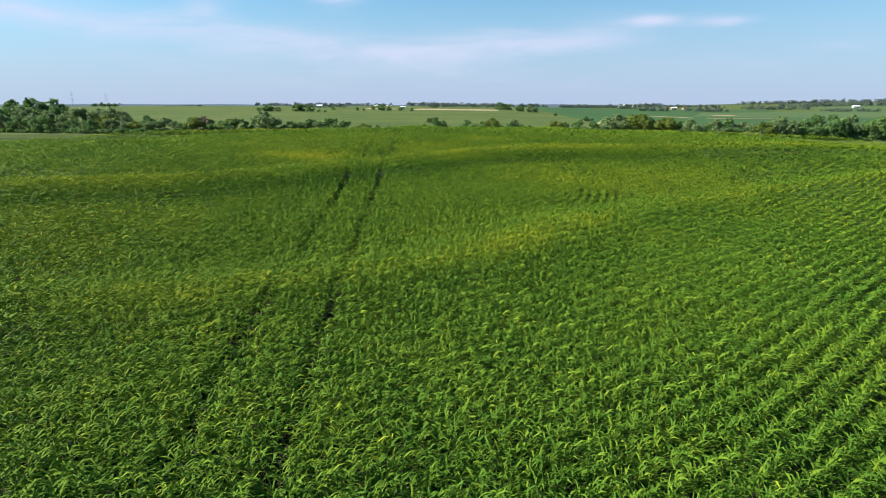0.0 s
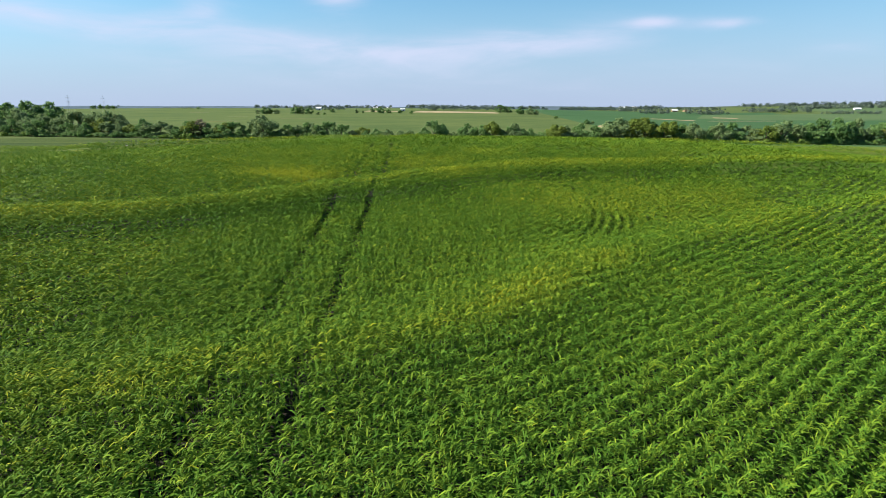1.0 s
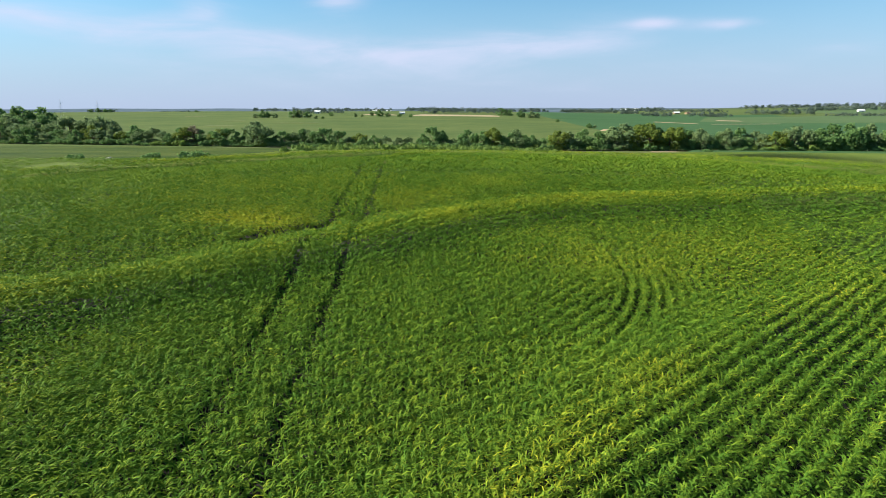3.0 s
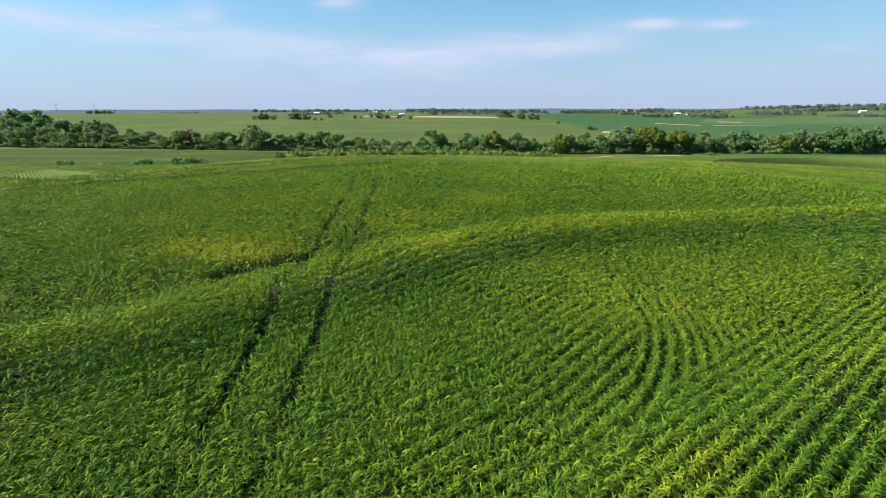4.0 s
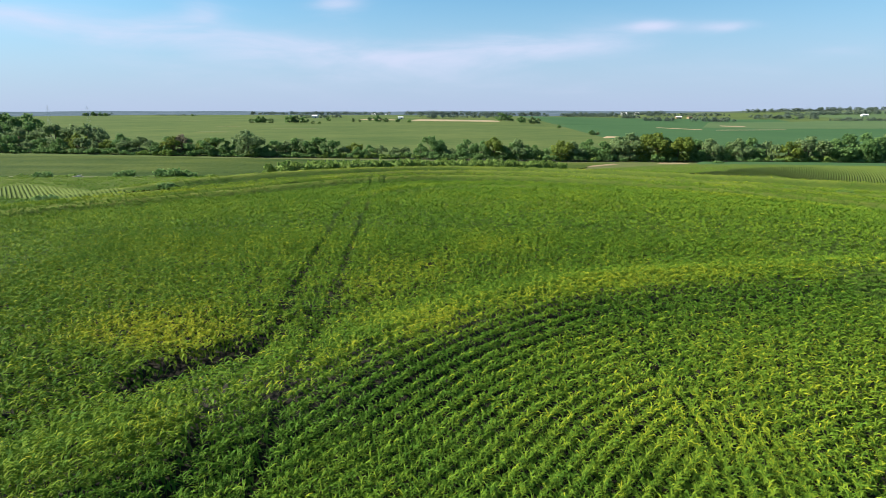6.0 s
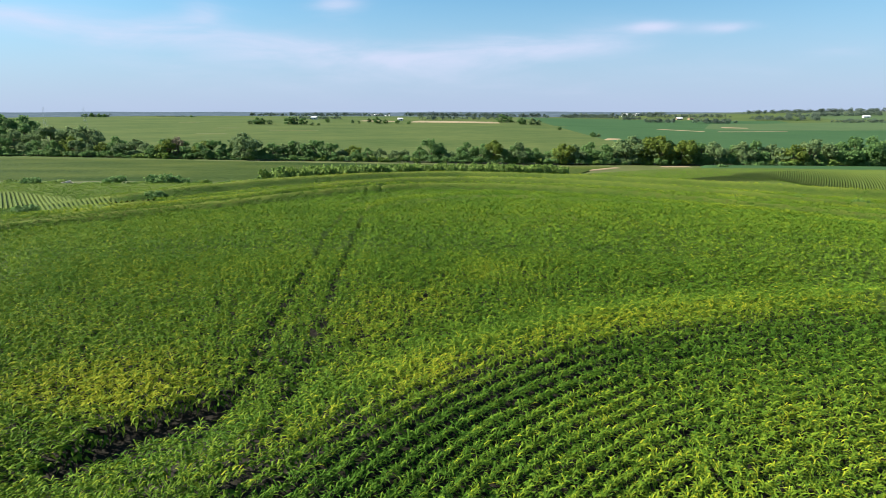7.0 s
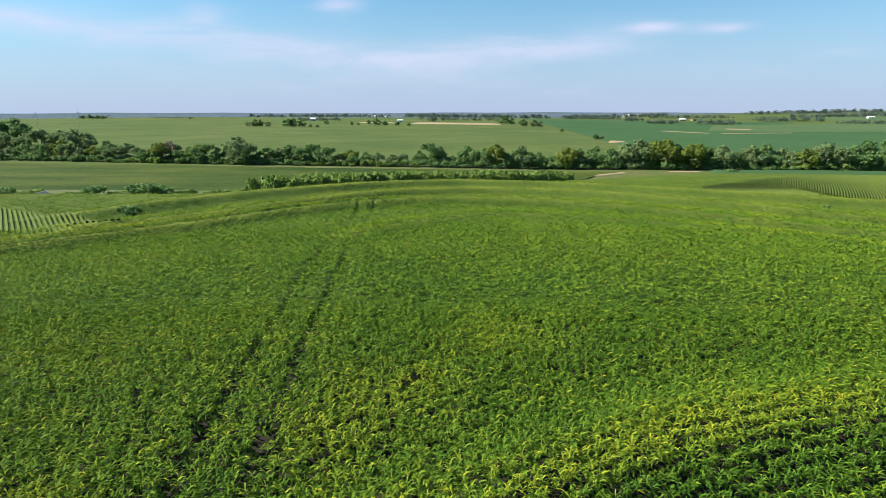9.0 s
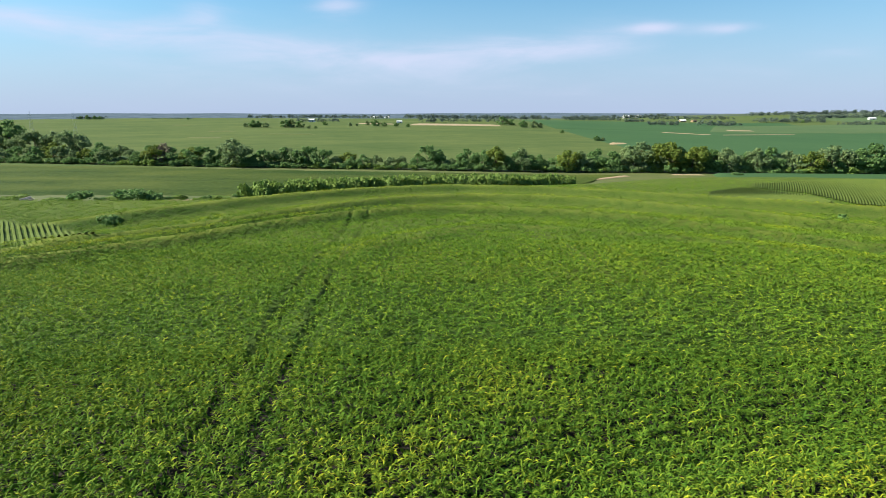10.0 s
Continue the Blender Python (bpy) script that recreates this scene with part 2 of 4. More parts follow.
# ---- building helpers ----
def mesh_of(name, verts, tris, mats, tone=None, soft=False, index=None):
    """A mesh from arrays of corners and triangles."""
    me = bpy.data.meshes.new(name)
    verts, tris = np.asarray(verts, np.float32), np.asarray(tris, np.int32)
    side = tris.shape[1]
    me.vertices.add(len(verts))
    me.vertices.foreach_set("co", verts.ravel())
    me.loops.add(tris.size)
    me.loops.foreach_set("vertex_index", tris.ravel())
    me.polygons.add(len(tris))
    me.polygons.foreach_set("loop_start", np.arange(0, tris.size, side, dtype=np.int32))
    me.polygons.foreach_set("loop_total", np.full(len(tris), side, np.int32))
    me.polygons.foreach_set("use_smooth", np.full(len(tris), soft, bool))
    if index is not None:
        me.polygons.foreach_set("material_index", np.asarray(index, np.int32))
    for m in mats if isinstance(mats, (list, tuple)) else [mats]:
        me.materials.append(m)
    if tone is not None:
        me.attributes.new("tone", "FLOAT", "POINT").data.foreach_set("value", np.asarray(tone, np.float32))
    me.update(calc_edges=True)
    return me


def bm_mesh(name, bm, mat):
    me = bpy.data.meshes.new(name)
    bm.to_mesh(me)
    bm.free()
    me.materials.append(mat)
    return me


def part(name, bm, mat, parent, label=""):
    ob = new(name, bm_mesh(name, bm, mat))
    ob.parent = parent
    return tagged(ob, label)


def empty(name, at=(0, 0, 0), turn=0.0):
    ob = new(name)
    ob.empty_display_size = 0.3
    ob.matrix_basis = pose(*at, 0, 0, turn)
    return ob


def grid_faces(nx, ny):
    i = np.arange(nx * ny).reshape(ny, nx)
    return np.stack([i[:-1, :-1], i[:-1, 1:], i[1:, 1:], i[1:, :-1]], -1).reshape(-1, 4)


def value_noise(x, y, size, seed):
    """Smooth noise between 0 and 1, with features of the given size."""
    g = np.random.default_rng(seed).random((257, 257))
    u, v = x / size, y / size
    i, j = np.floor(u).astype(int), np.floor(v).astype(int)
    f, h = smooth(u - i), smooth(v - j)
    a, b = g[j % 256, i % 256], g[j % 256, (i + 1) % 256]
    c, d = g[(j + 1) % 256, i % 256], g[(j + 1) % 256, (i + 1) % 256]
    return (a * (1 - f) + b * f) * (1 - h) + (c * (1 - f) + d * f) * h


# ---- ground: one sheet to the horizon ----
def graded(fine, step, far, growth):
    out, v, s = list(np.arange(0, fine, step)), fine, step
    while v < far:
        out.append(v)
        s *= growth
        v += s
    return np.array(out + [far])


def build_ground():
    gx = graded(90, 2.0, 4900, 1.13)
    xs = np.concatenate([-gx[:0:-1], gx])
    gy = graded(270, 2.0, 4900, 1.07)
    ys = np.concatenate([-graded(30, 5.0, 4900, 1.3)[:0:-1], gy])
    x, y = np.meshgrid(xs, ys)
    x, y = x.ravel(), y.ravel()
    f = grid_faces(len(xs), len(ys))
    cx, cy = x[f].mean(1), y[f].mean(1)
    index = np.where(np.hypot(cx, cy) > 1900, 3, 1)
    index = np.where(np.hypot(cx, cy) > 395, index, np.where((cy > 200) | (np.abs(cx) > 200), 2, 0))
    ob = new("ground", mesh_of("ground", np.stack([x, y, ground(x, y)], 1), f, [M_SOIL, M_HILLCROP, M_GRASS, M_HAZED_PLAIN], soft=True, index=index))
    tagged(ob, "rolling farmland, dark soil under the corn and pale green crops beyond", "ground", kind="structure")


build_ground()


def field_sheet(name, corners, nu, nv, lift, mat, label, uneven=0.0, tone=None, kind="stuff"):
    """A crop's closed top, laid over the land between four corners, with sides down to the soil."""
    a, b, c, d = [np.array(p, float) for p in corners]
    u, v = np.meshgrid(np.linspace(0, 1, nu), np.linspace(0, 1, nv))
    u, v = u.ravel()[:, None], v.ravel()[:, None]
    p = (a * (1 - u) + b * u) * (1 - v) + (d * (1 - u) + c * u) * v
    x, y = p[:, 0], p[:, 1]
    z = ground(x, y) + lift + uneven * (rng.random(len(x)) - 0.5)
    edge = (u[:, 0] < 1e-6) | (u[:, 0] > 1 - 1e-6) | (v[:, 0] < 1e-6) | (v[:, 0] > 1 - 1e-6)
    z[edge] -= lift + 0.2
    t = None if tone is None else tone(x, y)
    ob = new(name, mesh_of(name, np.stack([x, y, z], 1), grid_faces(nu, nv), mat, tone=t, soft=True))
    return tagged(ob, label, "crop", kind=kind)


# ---- the cornfield ----
TRACK_RIGHT = spline([(-3.7, 2), (-3.9, 12), (-4.4, 24), (-4.8, 38), (-5.1, 53), (-5.5, 80), (-6.2, 102), (-7.2, 130), (-9.0, 165)])
TRACK_LEFT = TRACK_RIGHT - np.array([2.7, 0])
FAINT_TRACK = spline([(18.5, 100), (17.5, 120), (14.5, 145), (12.5, 160)])
GAP = spline([(-13.6, 58.8), (-12.4, 59.9), (-10.5, 62.5), (-8.0, 64.8)])
GUIDE_LOW = spline([(-90, 6), (-50, 13), (-30, 18), (-12, 22.5), (-2, 27), (6, 33.8), (16, 43), (28, 53.5), (45, 68), (70, 88)])
GUIDE_WEDGE = spline([(-50, 30), (-28, 38), (-14, 45), (-6, 51.5), (-1, 57.5), (3, 62.5), (8, 67), (16, 72), (28, 77)])
GUIDE_FAN = spline([(-2, 33), (3, 38.6), (7.6, 44.2), (10.3, 48.2), (11.9, 51.2), (12.9, 54.0), (13.4, 57.0), (13.4, 62.0), (12.8, 67.0)])
SEAM = spline([(-70, 26), (-40, 33), (-10, 38), (2, 38.5), (7.7, 41.5), (12.7, 48.6), (20.8, 55.4), (27, 59.5)])
EDGE_HIGH = spline([(-90, 26), (-60, 34), (-31, 42.3), (-20, 46.1), (-14.2, 49.9), (-8.2, 56.3), (-4, 60.3), (2, 66.0), (7.5, 69.2), (11.5, 68.5), (13.4, 65), (14.6, 61), (17, 57.8), (20.5, 55.6), (27, 59.5), (40, 68), (60, 75), (95, 78)], 90)
FAN = np.array([(7.8, 41.5), (9.9, 44.8), (12.7, 48.6), (15.6, 50.9), (20.5, 55.2), (17.0, 58.0), (14.8, 61.0), (13.5, 64.5), (13.3, 57.5), (12.6, 53.8), (10.2, 48.4)])


CORN_END = ([-330, -180, -100, -50, -25, 10, 54, 110, 190, 300], [212, 212, 207, 205, 222, 248, 288, 316, 313, 292])


def inside(x, y, poly):
    ok = np.zeros(x.shape, bool)
    for k in range(len(poly)):
        (ax, ay), (bx, by) = poly[k], poly[(k + 1) % len(poly)]
        hit = ((ay > y) != (by > y)) & (x < (bx - ax) * (y - ay) / (by - ay + 1e-12) + ax)
        ok ^= hit
    return ok


def corn_tone(x, y):
    """How yellow the corn is: pale on the terraces and in patches, dark elsewhere."""
    calm = 1 - 0.55 * smooth((y - 70) / 40)
    t = 0.14 + calm * 0.24 * (value_noise(x, y, 9.0, 1) - 0.5) + calm * 0.22 * (value_noise(x, y, 27.0, 2) - 0.5) + 0.16 * (value_noise(x, y, 2.6, 3) - 0.5)
    for line, gain, s in ((TERRACE_A, 0.30, 0.8), (TERRACE_B, 0.52, 1.2), (TERRACE_C, 0.50, 1.1), (TERRACE_D, 0.55, 1.1), (TERRACE_F, 0.60, 1.2), (TERRACE_E, 0.35, 1.2)):
        d, u = off_line(x, y, line)
        t = t + 0.8 * gain * np.exp(-(d + 0.4) ** 2 / (2 * s * s)) * (0.55 + 0.9 * value_noise(x, y, 7.0, 4)) - 0.6 * gain * np.exp(-(d + 2.6 * s) ** 2 / (2 * s * s))
    for px, py, s, gain in ((-13.5, 65.6, 2.4, 0.85), (-11, 22.5, 2.0, 0.15), (6.5, 35.2, 1.5, 0.28), (10.5, 39.8, 1.8, 0.30), (4, 32.2, 1.3, 0.22), (14, 57, 3.0, 0.3), (0.5, 67.4, 1.6, 0.4), (1.2, 78.6, 2.0, 0.45), (-3.6, 74.2, 1.8, 0.4), (6.4, 84.5, 1.8, 0.35), (22, 62, 4, 0.2), (0, 26, 4.5, -0.22), (-70, 150, 16, -0.22)):
        t = t + gain * np.exp(-((x - px) ** 2 * 0.5 + (y - py) ** 2) / (2 * s * s))
    below, _ = off_line(x, y, TERRACE_A)
    return t - 0.16 * smooth((-below - 1.5) / 4) * smooth((60 - y) / 20)


def reach(x, y):
    """About how near the camera's way comes, in metres, among the places that look at it."""
    near = np.interp(y, [0, 10, 75, 400], [13, 13, 24, 349])
    return np.maximum(near, np.abs(x - 1.5) / 0.80)


def row_points(line, first, last, gap, space):
    """Places along rows that run beside a line."""
    d = np.diff(line, axis=0)
    s = np.concatenate([[0], np.cumsum(np.hypot(d[:, 0], d[:, 1]))])
    n = np.gradient(line, axis=0)
    n = np.stack([-n[:, 1], n[:, 0]], 1) / np.hypot(n[:, 0], n[:, 1])[:, None]
    found = []
    for k in range(first, last):
        c = line + n * (k * gap)
        e = np.diff(c, axis=0)
        run = np.concatenate([[0], np.cumsum(np.hypot(e[:, 0], e[:, 1]))])
        at = np.arange(rng.random() * space, run[-1], space)
        p = np.stack([np.interp(at, run, c[:, 0]), np.interp(at, run, c[:, 1])], 1)
        dist, _ = off_line(p[:, 0], p[:, 1], line)
        way = np.interp(at, run, np.unwrap(np.arctan2(*np.gradient(c, axis=0).T[::-1])))
        found.append(np.column_stack([p, way])[np.abs(dist) > abs(k * gap) - 0.22])
    return np.concatenate(found)


def seen_from_path(x, y):
    return (y > 8.5) & (np.abs(x - 1.0) < 0.76 * y + 3)


def in_corn(x, y):
    """Inside the cornfield, this side of the grassed waterway."""
    return y < np.interp(x, CORN_END[0], CORN_END[1]) - 2.0


def open_ground(x, y):
    """Wheel tracks and the bare washed-out gap, where no corn stands."""
    bare = np.zeros(x.shape, bool)
    for line, wide in ((TRACK_RIGHT, 0.22), (TRACK_LEFT, 0.20), (FAINT_TRACK, 0.20)):
        d, u = off_line(x, y, line)
        bare |= (np.abs(d) < wide * np.interp(y, [0, 35, 60, 90, 120, 130], [0.95, 1.0, 1.05, 1.15, 1.15, 0.8]) * (0.62 + 0.7 * value_noise(x, y, 3.5, 11))) & (u > 0.005) & (u < 0.995)
    d, u = off_line(x, y, GAP)
    bare |= np.abs(d) < 1.3 * smooth(np.minimum(u, 1 - u + 0.06) * 6 + 0.1)
    return bare


def leaf(base, heading, length, width, rise, droop, segments, twist):
    """A blade that climbs from the stalk, bends over and hangs, turning about its rib: corners and triangles."""
    s = np.linspace(0, 1, segments + 1) ** 0.85
    pitch = rise - (rise + droop) * smooth((s - 0.15) / 0.75)
    step = np.diff(s, prepend=0)
    middle = np.concatenate([[rise], (pitch[1:] + pitch[:-1]) / 2])
    out = length * np.cumsum(step * np.cos(middle))
    up = length * np.cumsum(step * np.sin(middle))
    w = width * np.interp(s, [0, 0.3, 0.65, 1], [0.6, 1.0, 0.8, 0.0]) / 2
    h = np.array([math.cos(heading), math.sin(heading), 0.0])
    n = np.array([-h[1], h[0], 0.0])
    verts, tris = [], []
    for k in range(segments + 1):
        c = h * out[k] + np.array([0, 0, base + up[k]])
        if k == segments:
            verts.append(c)
            continue
        over = np.array([0, 0, math.cos(pitch[k])]) - h * math.sin(pitch[k])
        a = twist * (0.3 + s[k])
        across = (n * math.cos(a) + over * math.sin(a)) * w[k]
        verts += [c + across, c - across]
    for k in range(segments):
        a, b = 2 * k, 2 * k + 2
        tris += [(a, a + 1, b)] if k == segments - 1 else [(a, a + 1, b + 1), (a, b + 1, b)]
    return np.array(verts), np.array(tris)


def corn_plant(r, leaves, segments, low, width, length, stalk=True, low_leaves=4):
    """One corn plant of about two metres, stalk at the origin, its leaves mostly along the row."""
    vs, ts, tone, n = [], [], [], 0

    def put(v, t, shade):
        nonlocal n
        vs.append(v)
        ts.append(t + n)
        tone.append(np.full(len(v), shade))
        n += len(v)

    for k in range(leaves):
        f = k / max(1, leaves - 1)
        base = low + (1.66 - low) * f
        ang = math.pi * (k % 2) + r.normal(0, 0.75)
        ln = length * (1.0 - 0.30 * f) * r.uniform(0.85, 1.15)
        v, t = leaf(base, ang, ln, width * r.uniform(0.8, 1.2), radians(r.uniform(30, 62) + 12 * f), radians(r.uniform(15, 65) - 15 * f), segments, r.normal(0, 0.75))
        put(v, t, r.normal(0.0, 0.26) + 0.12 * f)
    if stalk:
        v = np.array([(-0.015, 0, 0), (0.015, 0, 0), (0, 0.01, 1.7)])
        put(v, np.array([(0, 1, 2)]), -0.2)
    # broad lower leaves that close over the soil between the rows, with shade put into their tone
    for k in range(low_leaves):
        a = math.pi * (k + 0.5) + r.normal(0, 0.6)
        h, z = np.array([math.cos(a), math.sin(a), 0.0]), r.uniform(0.45, 1.0)
        across = np.array([-h[1], h[0], r.normal(0, 0.4)]) * 0.075
        mid = h * 0.16 + np.array([0, 0, z + 0.12])
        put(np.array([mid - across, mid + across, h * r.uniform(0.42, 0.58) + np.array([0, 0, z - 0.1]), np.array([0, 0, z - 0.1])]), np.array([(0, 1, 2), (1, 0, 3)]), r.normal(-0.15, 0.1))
    return np.concatenate(vs), np.concatenate(ts), np.concatenate(tone)


def corn_tuft(r, blades, spread, width, length, flat=1.0, vary=0.24):
    """The leafy tops of plants that stand together, as single blades tilted every way."""
    vs, tone = [], []
    for k in range(blades):
        a, q, b = r.random() * 6.3, spread * math.sqrt(r.random()), r.random() * 6.3
        c = np.array([q * math.cos(a), q * math.sin(a) * flat, r.uniform(1.48, 1.80)])
        tilt = radians(r.uniform(35, 112))
        w, l = width * r.uniform(0.7, 1.3) / 2, length * r.uniform(0.7, 1.25)
        h = np.array([math.cos(b), math.sin(b), 0])
        n = np.array([-h[1], h[0], r.normal(0, 0.5)])
        vs += [c - n * w, c + n * w, c + h * l * math.sin(tilt) + np.array([0, 0, l * math.cos(tilt)])]
        tone += [r.normal(0.05, vary)] * 3
    return np.array(vs), np.arange(3 * blades).reshape(-1, 3), np.array(tone)


def plant_corn(name, x, y, protos, label, tall=(0.96, 1.07), lift=0.0, way=None):
    z = ground(x, y)
    base_tone = corn_tone(x, y)
    height = np.clip(rng.normal(sum(tall) / 2, (tall[1] - tall[0]) * 0.3, len(x)), 0.8, 1.15) * (0.93 + 0.14 * value_noise(x, y, 6.0, 21)) - 0.10 * np.clip(base_tone - 0.3, 0, 1)
    turn = rng.random(len(x)) * 2 * math.pi if way is None else way + rng.normal(0, 0.3, len(x)) + math.pi * rng.integers(0, 2, len(x))
    which = rng.integers(0, len(protos), len(x))
    lean = rng.normal(0, 0.025, (len(x), 2))
    vs, ts, tone, n = [], [], [], 0
    for k, (pv, pt, ptone) in enumerate(protos):
        i = np.nonzero(which == k)[0]
        if not len(i):
            continue
        c, s = np.cos(turn[i])[:, None], np.sin(turn[i])[:, None]
        h = height[i][:, None]
        vz = pv[None, :, 2] * h
        vx = (pv[None, :, 0] * c - pv[None, :, 1] * s) * (0.5 + 0.5 * h) + x[i][:, None] + lean[i, :1] * vz
        vy = (pv[None, :, 0] * s + pv[None, :, 1] * c) * (0.5 + 0.5 * h) + y[i][:, None] + lean[i, 1:] * vz
        vs.append(np.stack([vx, vy, vz + z[i][:, None] + lift], -1).reshape(-1, 3))
        ts.append((pt[None] + (np.arange(len(i)) * len(pv))[:, None, None]).reshape(-1, 3) + n)
        tone.append((ptone[None] + base_tone[i][:, None] + rng.normal(0, 0.10, (len(i), 1))).ravel())
        n += len(i) * len(pv)
    ob = new(name, mesh_of(name, np.concatenate(vs), np.concatenate(ts), M_CORN, tone=np.concatenate(tone)))
    return tagged(ob, label, "corn", kind="stuff")


def build_corn():
    r = np.random.default_rng(3)
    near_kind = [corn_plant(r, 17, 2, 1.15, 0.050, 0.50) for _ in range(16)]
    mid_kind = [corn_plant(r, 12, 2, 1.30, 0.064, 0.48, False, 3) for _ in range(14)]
    far_kind = [corn_tuft(r, 14, 0.22, 0.080, 0.31, 0.8) for _ in range(12)]
    clump_kind = [corn_tuft(r, 10, 0.40, 0.095, 0.26, 1.0, 0.15) for _ in range(12)]
    low = row_points(GUIDE_LOW, -46, 60, 0.76, 0.22)
    wedge = row_points(GUIDE_WEDGE, -34, 34, 0.76, 0.22)
    high = row_points(TERRACE_B, -30, 92, 0.76, 0.23)
    fan = row_points(GUIDE_FAN, -14, 4, 0.76, 0.22)

    def side(p, line):
        return off_line(p[:, 0], p[:, 1], line)[0]

    low = low[(side(low, SEAM) < 0.12) & (side(low, EDGE_HIGH) < -0.05) & ~inside(low[:, 0], low[:, 1], FAN)]
    wedge = wedge[(side(wedge, SEAM) > -0.12) & (side(wedge, EDGE_HIGH) < -0.05) & ~inside(wedge[:, 0], wedge[:, 1], FAN)]
    high = high[side(high, EDGE_HIGH) >= 0.1]
    high[:, :2] += rng.normal(0, 0.13, (len(high), 2))
    fan = fan[inside(fan[:, 0], fan[:, 1], FAN)]
    p = np.concatenate([low, wedge, high, fan])
    p += rng.normal(0, 0.03, p.shape)
    x, y, way = p.T
    ok = seen_from_path(x, y) & ~open_ground(x, y)
    x, y, way = x[ok], y[ok], way[ok]
    d = reach(x, y)
    i = d < 21
    plant_corn("corn_rows", x[i], y[i], near_kind, "tall green corn in curving contour rows, full leaf", way=way[i])
    i = (d >= 21) & (d < 40)
    keep = rng.random(i.sum()) < 0.97
    plant_corn("corn_rows", x[i][keep], y[i][keep], mid_kind, "tall green corn in curving contour rows, full leaf", way=way[i][keep])
    i = (d >= 40) & (d < 72) & (y < 126)
    keep = rng.random(i.sum()) < 0.85
    plant_corn("corn_rows", x[i][keep], y[i][keep], far_kind, "tall green corn in curving contour rows, full leaf", way=way[i][keep])
    # beyond, clumps stand for several plants, fewer as the field runs away
    n = 460000
    x, y = rng.uniform(-150, 200, n), rng.uniform(60, 300, n)
    d = reach(x, y)
    share = np.interp(d, [72, 90, 130, 175, 260], [0.60, 0.46, 0.28, 0.20, 0.12])
    ok = seen_from_path(x, y) & ((d >= 72) | (y >= 126)) & (d < 260) & (rng.random(n) < share) & in_corn(x, y) & ~ROW_PATCH(x, y) & ~ROW_HOLLOW(x, y) & ~open_ground(x, y)
    plant_corn("corn_rows", x[ok], y[ok], clump_kind, "tall green corn beyond the brow of the field", tall=(0.92, 1.03))


KNOLL_WEST = np.array([(80, 222), (92, 248), (112, 266), (118, 240), (112, 216), (100, 200), (86, 203)])
KNOLL_EAST = np.array([(114, 266), (125, 283), (163, 304), (205, 308), (250, 292), (250, 238), (180, 206), (125, 196), (112, 206), (120, 240)])


def ROW_PATCH(x, y):
    return inside(x, y, KNOLL_WEST) | inside(x, y, KNOLL_EAST)



HOLLOW = np.array([(-100, 182), (-79, 168), (-62, 157), (-49, 146), (-43, 134), (-48, 131), (-60, 139), (-74, 146), (-98, 158)])


def ROW_HOLLOW(x, y):
    return inside(x, y, HOLLOW)



def rut(x, y):
    """How near a wheel track is, from one on it to nought beside it."""
    return np.maximum(*[np.exp(-(off_line(x, y, line)[0] / 0.30) ** 2) for line in (TRACK_RIGHT, TRACK_LEFT)])


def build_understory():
    """The lower leaves between the rows where the corn stands farther off; shade is put into their tone."""
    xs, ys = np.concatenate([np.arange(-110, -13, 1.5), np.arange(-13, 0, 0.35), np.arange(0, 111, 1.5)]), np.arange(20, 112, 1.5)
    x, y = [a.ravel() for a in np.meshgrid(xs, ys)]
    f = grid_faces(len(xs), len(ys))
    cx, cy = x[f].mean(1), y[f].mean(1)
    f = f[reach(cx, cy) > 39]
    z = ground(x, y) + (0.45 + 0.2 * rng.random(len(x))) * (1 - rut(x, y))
    ob = new("corn_understory", mesh_of("corn_understory", np.stack([x, y, z], 1), f, M_CANOPY_SHADED, tone=corn_tone(x, y) - 0.2, soft=True))
    tagged(ob, "lower leaves of the corn with shade painted in", "corn", kind="stuff")


build_corn()
build_understory()
far_tone = lambda x, y: corn_tone(x, y) + 0.1


def canopy_sheet(name, low, high, nu, nv, lift, mat, label, uneven, tone=None, taper=0.0):
    """A crop's closed top between two edges, each a line of points from west to east."""
    steps = np.concatenate([np.linspace(0, 0.445, nu // 2), np.linspace(0.4455, 0.515, nu // 2), np.linspace(0.516, 1, nu // 2)])
    nu = len(steps)
    e, f = spline(low, at=steps), spline(high, at=steps)
    v = np.linspace(0, 1, nv)[:, None, None]
    p = (e[None] * (1 - v) + f[None] * v).reshape(-1, 2)
    x, y = p[:, 0], p[:, 1]
    z = ground(x, y) + lift * np.where(ROW_PATCH(x, y) | ROW_HOLLOW(x, y), 0.82, 0.55 + 0.40 * smooth((reach(x, y) - 75) / 60)) + uneven * (rng.random(len(x)) - 0.5) - 0.3 * np.where(y < 166, rut(x, y), 0)
    if taper:
        u, w = np.tile(steps, nv), np.repeat(np.linspace(0, 1, nv), nu)
        z -= lift * (1 - smooth(np.minimum(u, 1 - u) / taper) * smooth(np.minimum(w, 1 - w) / taper))
    grid = np.arange(nu * nv).reshape(nv, nu)
    edge = np.concatenate([grid[0], grid[-1], grid[:, 0], grid[:, -1]])
    z[edge] -= 0.2 if taper else lift + 0.2
    ob = new(name, mesh_of(name, np.stack([x, y, z], 1), grid_faces(nu, nv), mat, tone=None if tone is None else tone(x, y), soft=True))
    return tagged(ob, label, "crop", kind="stuff")


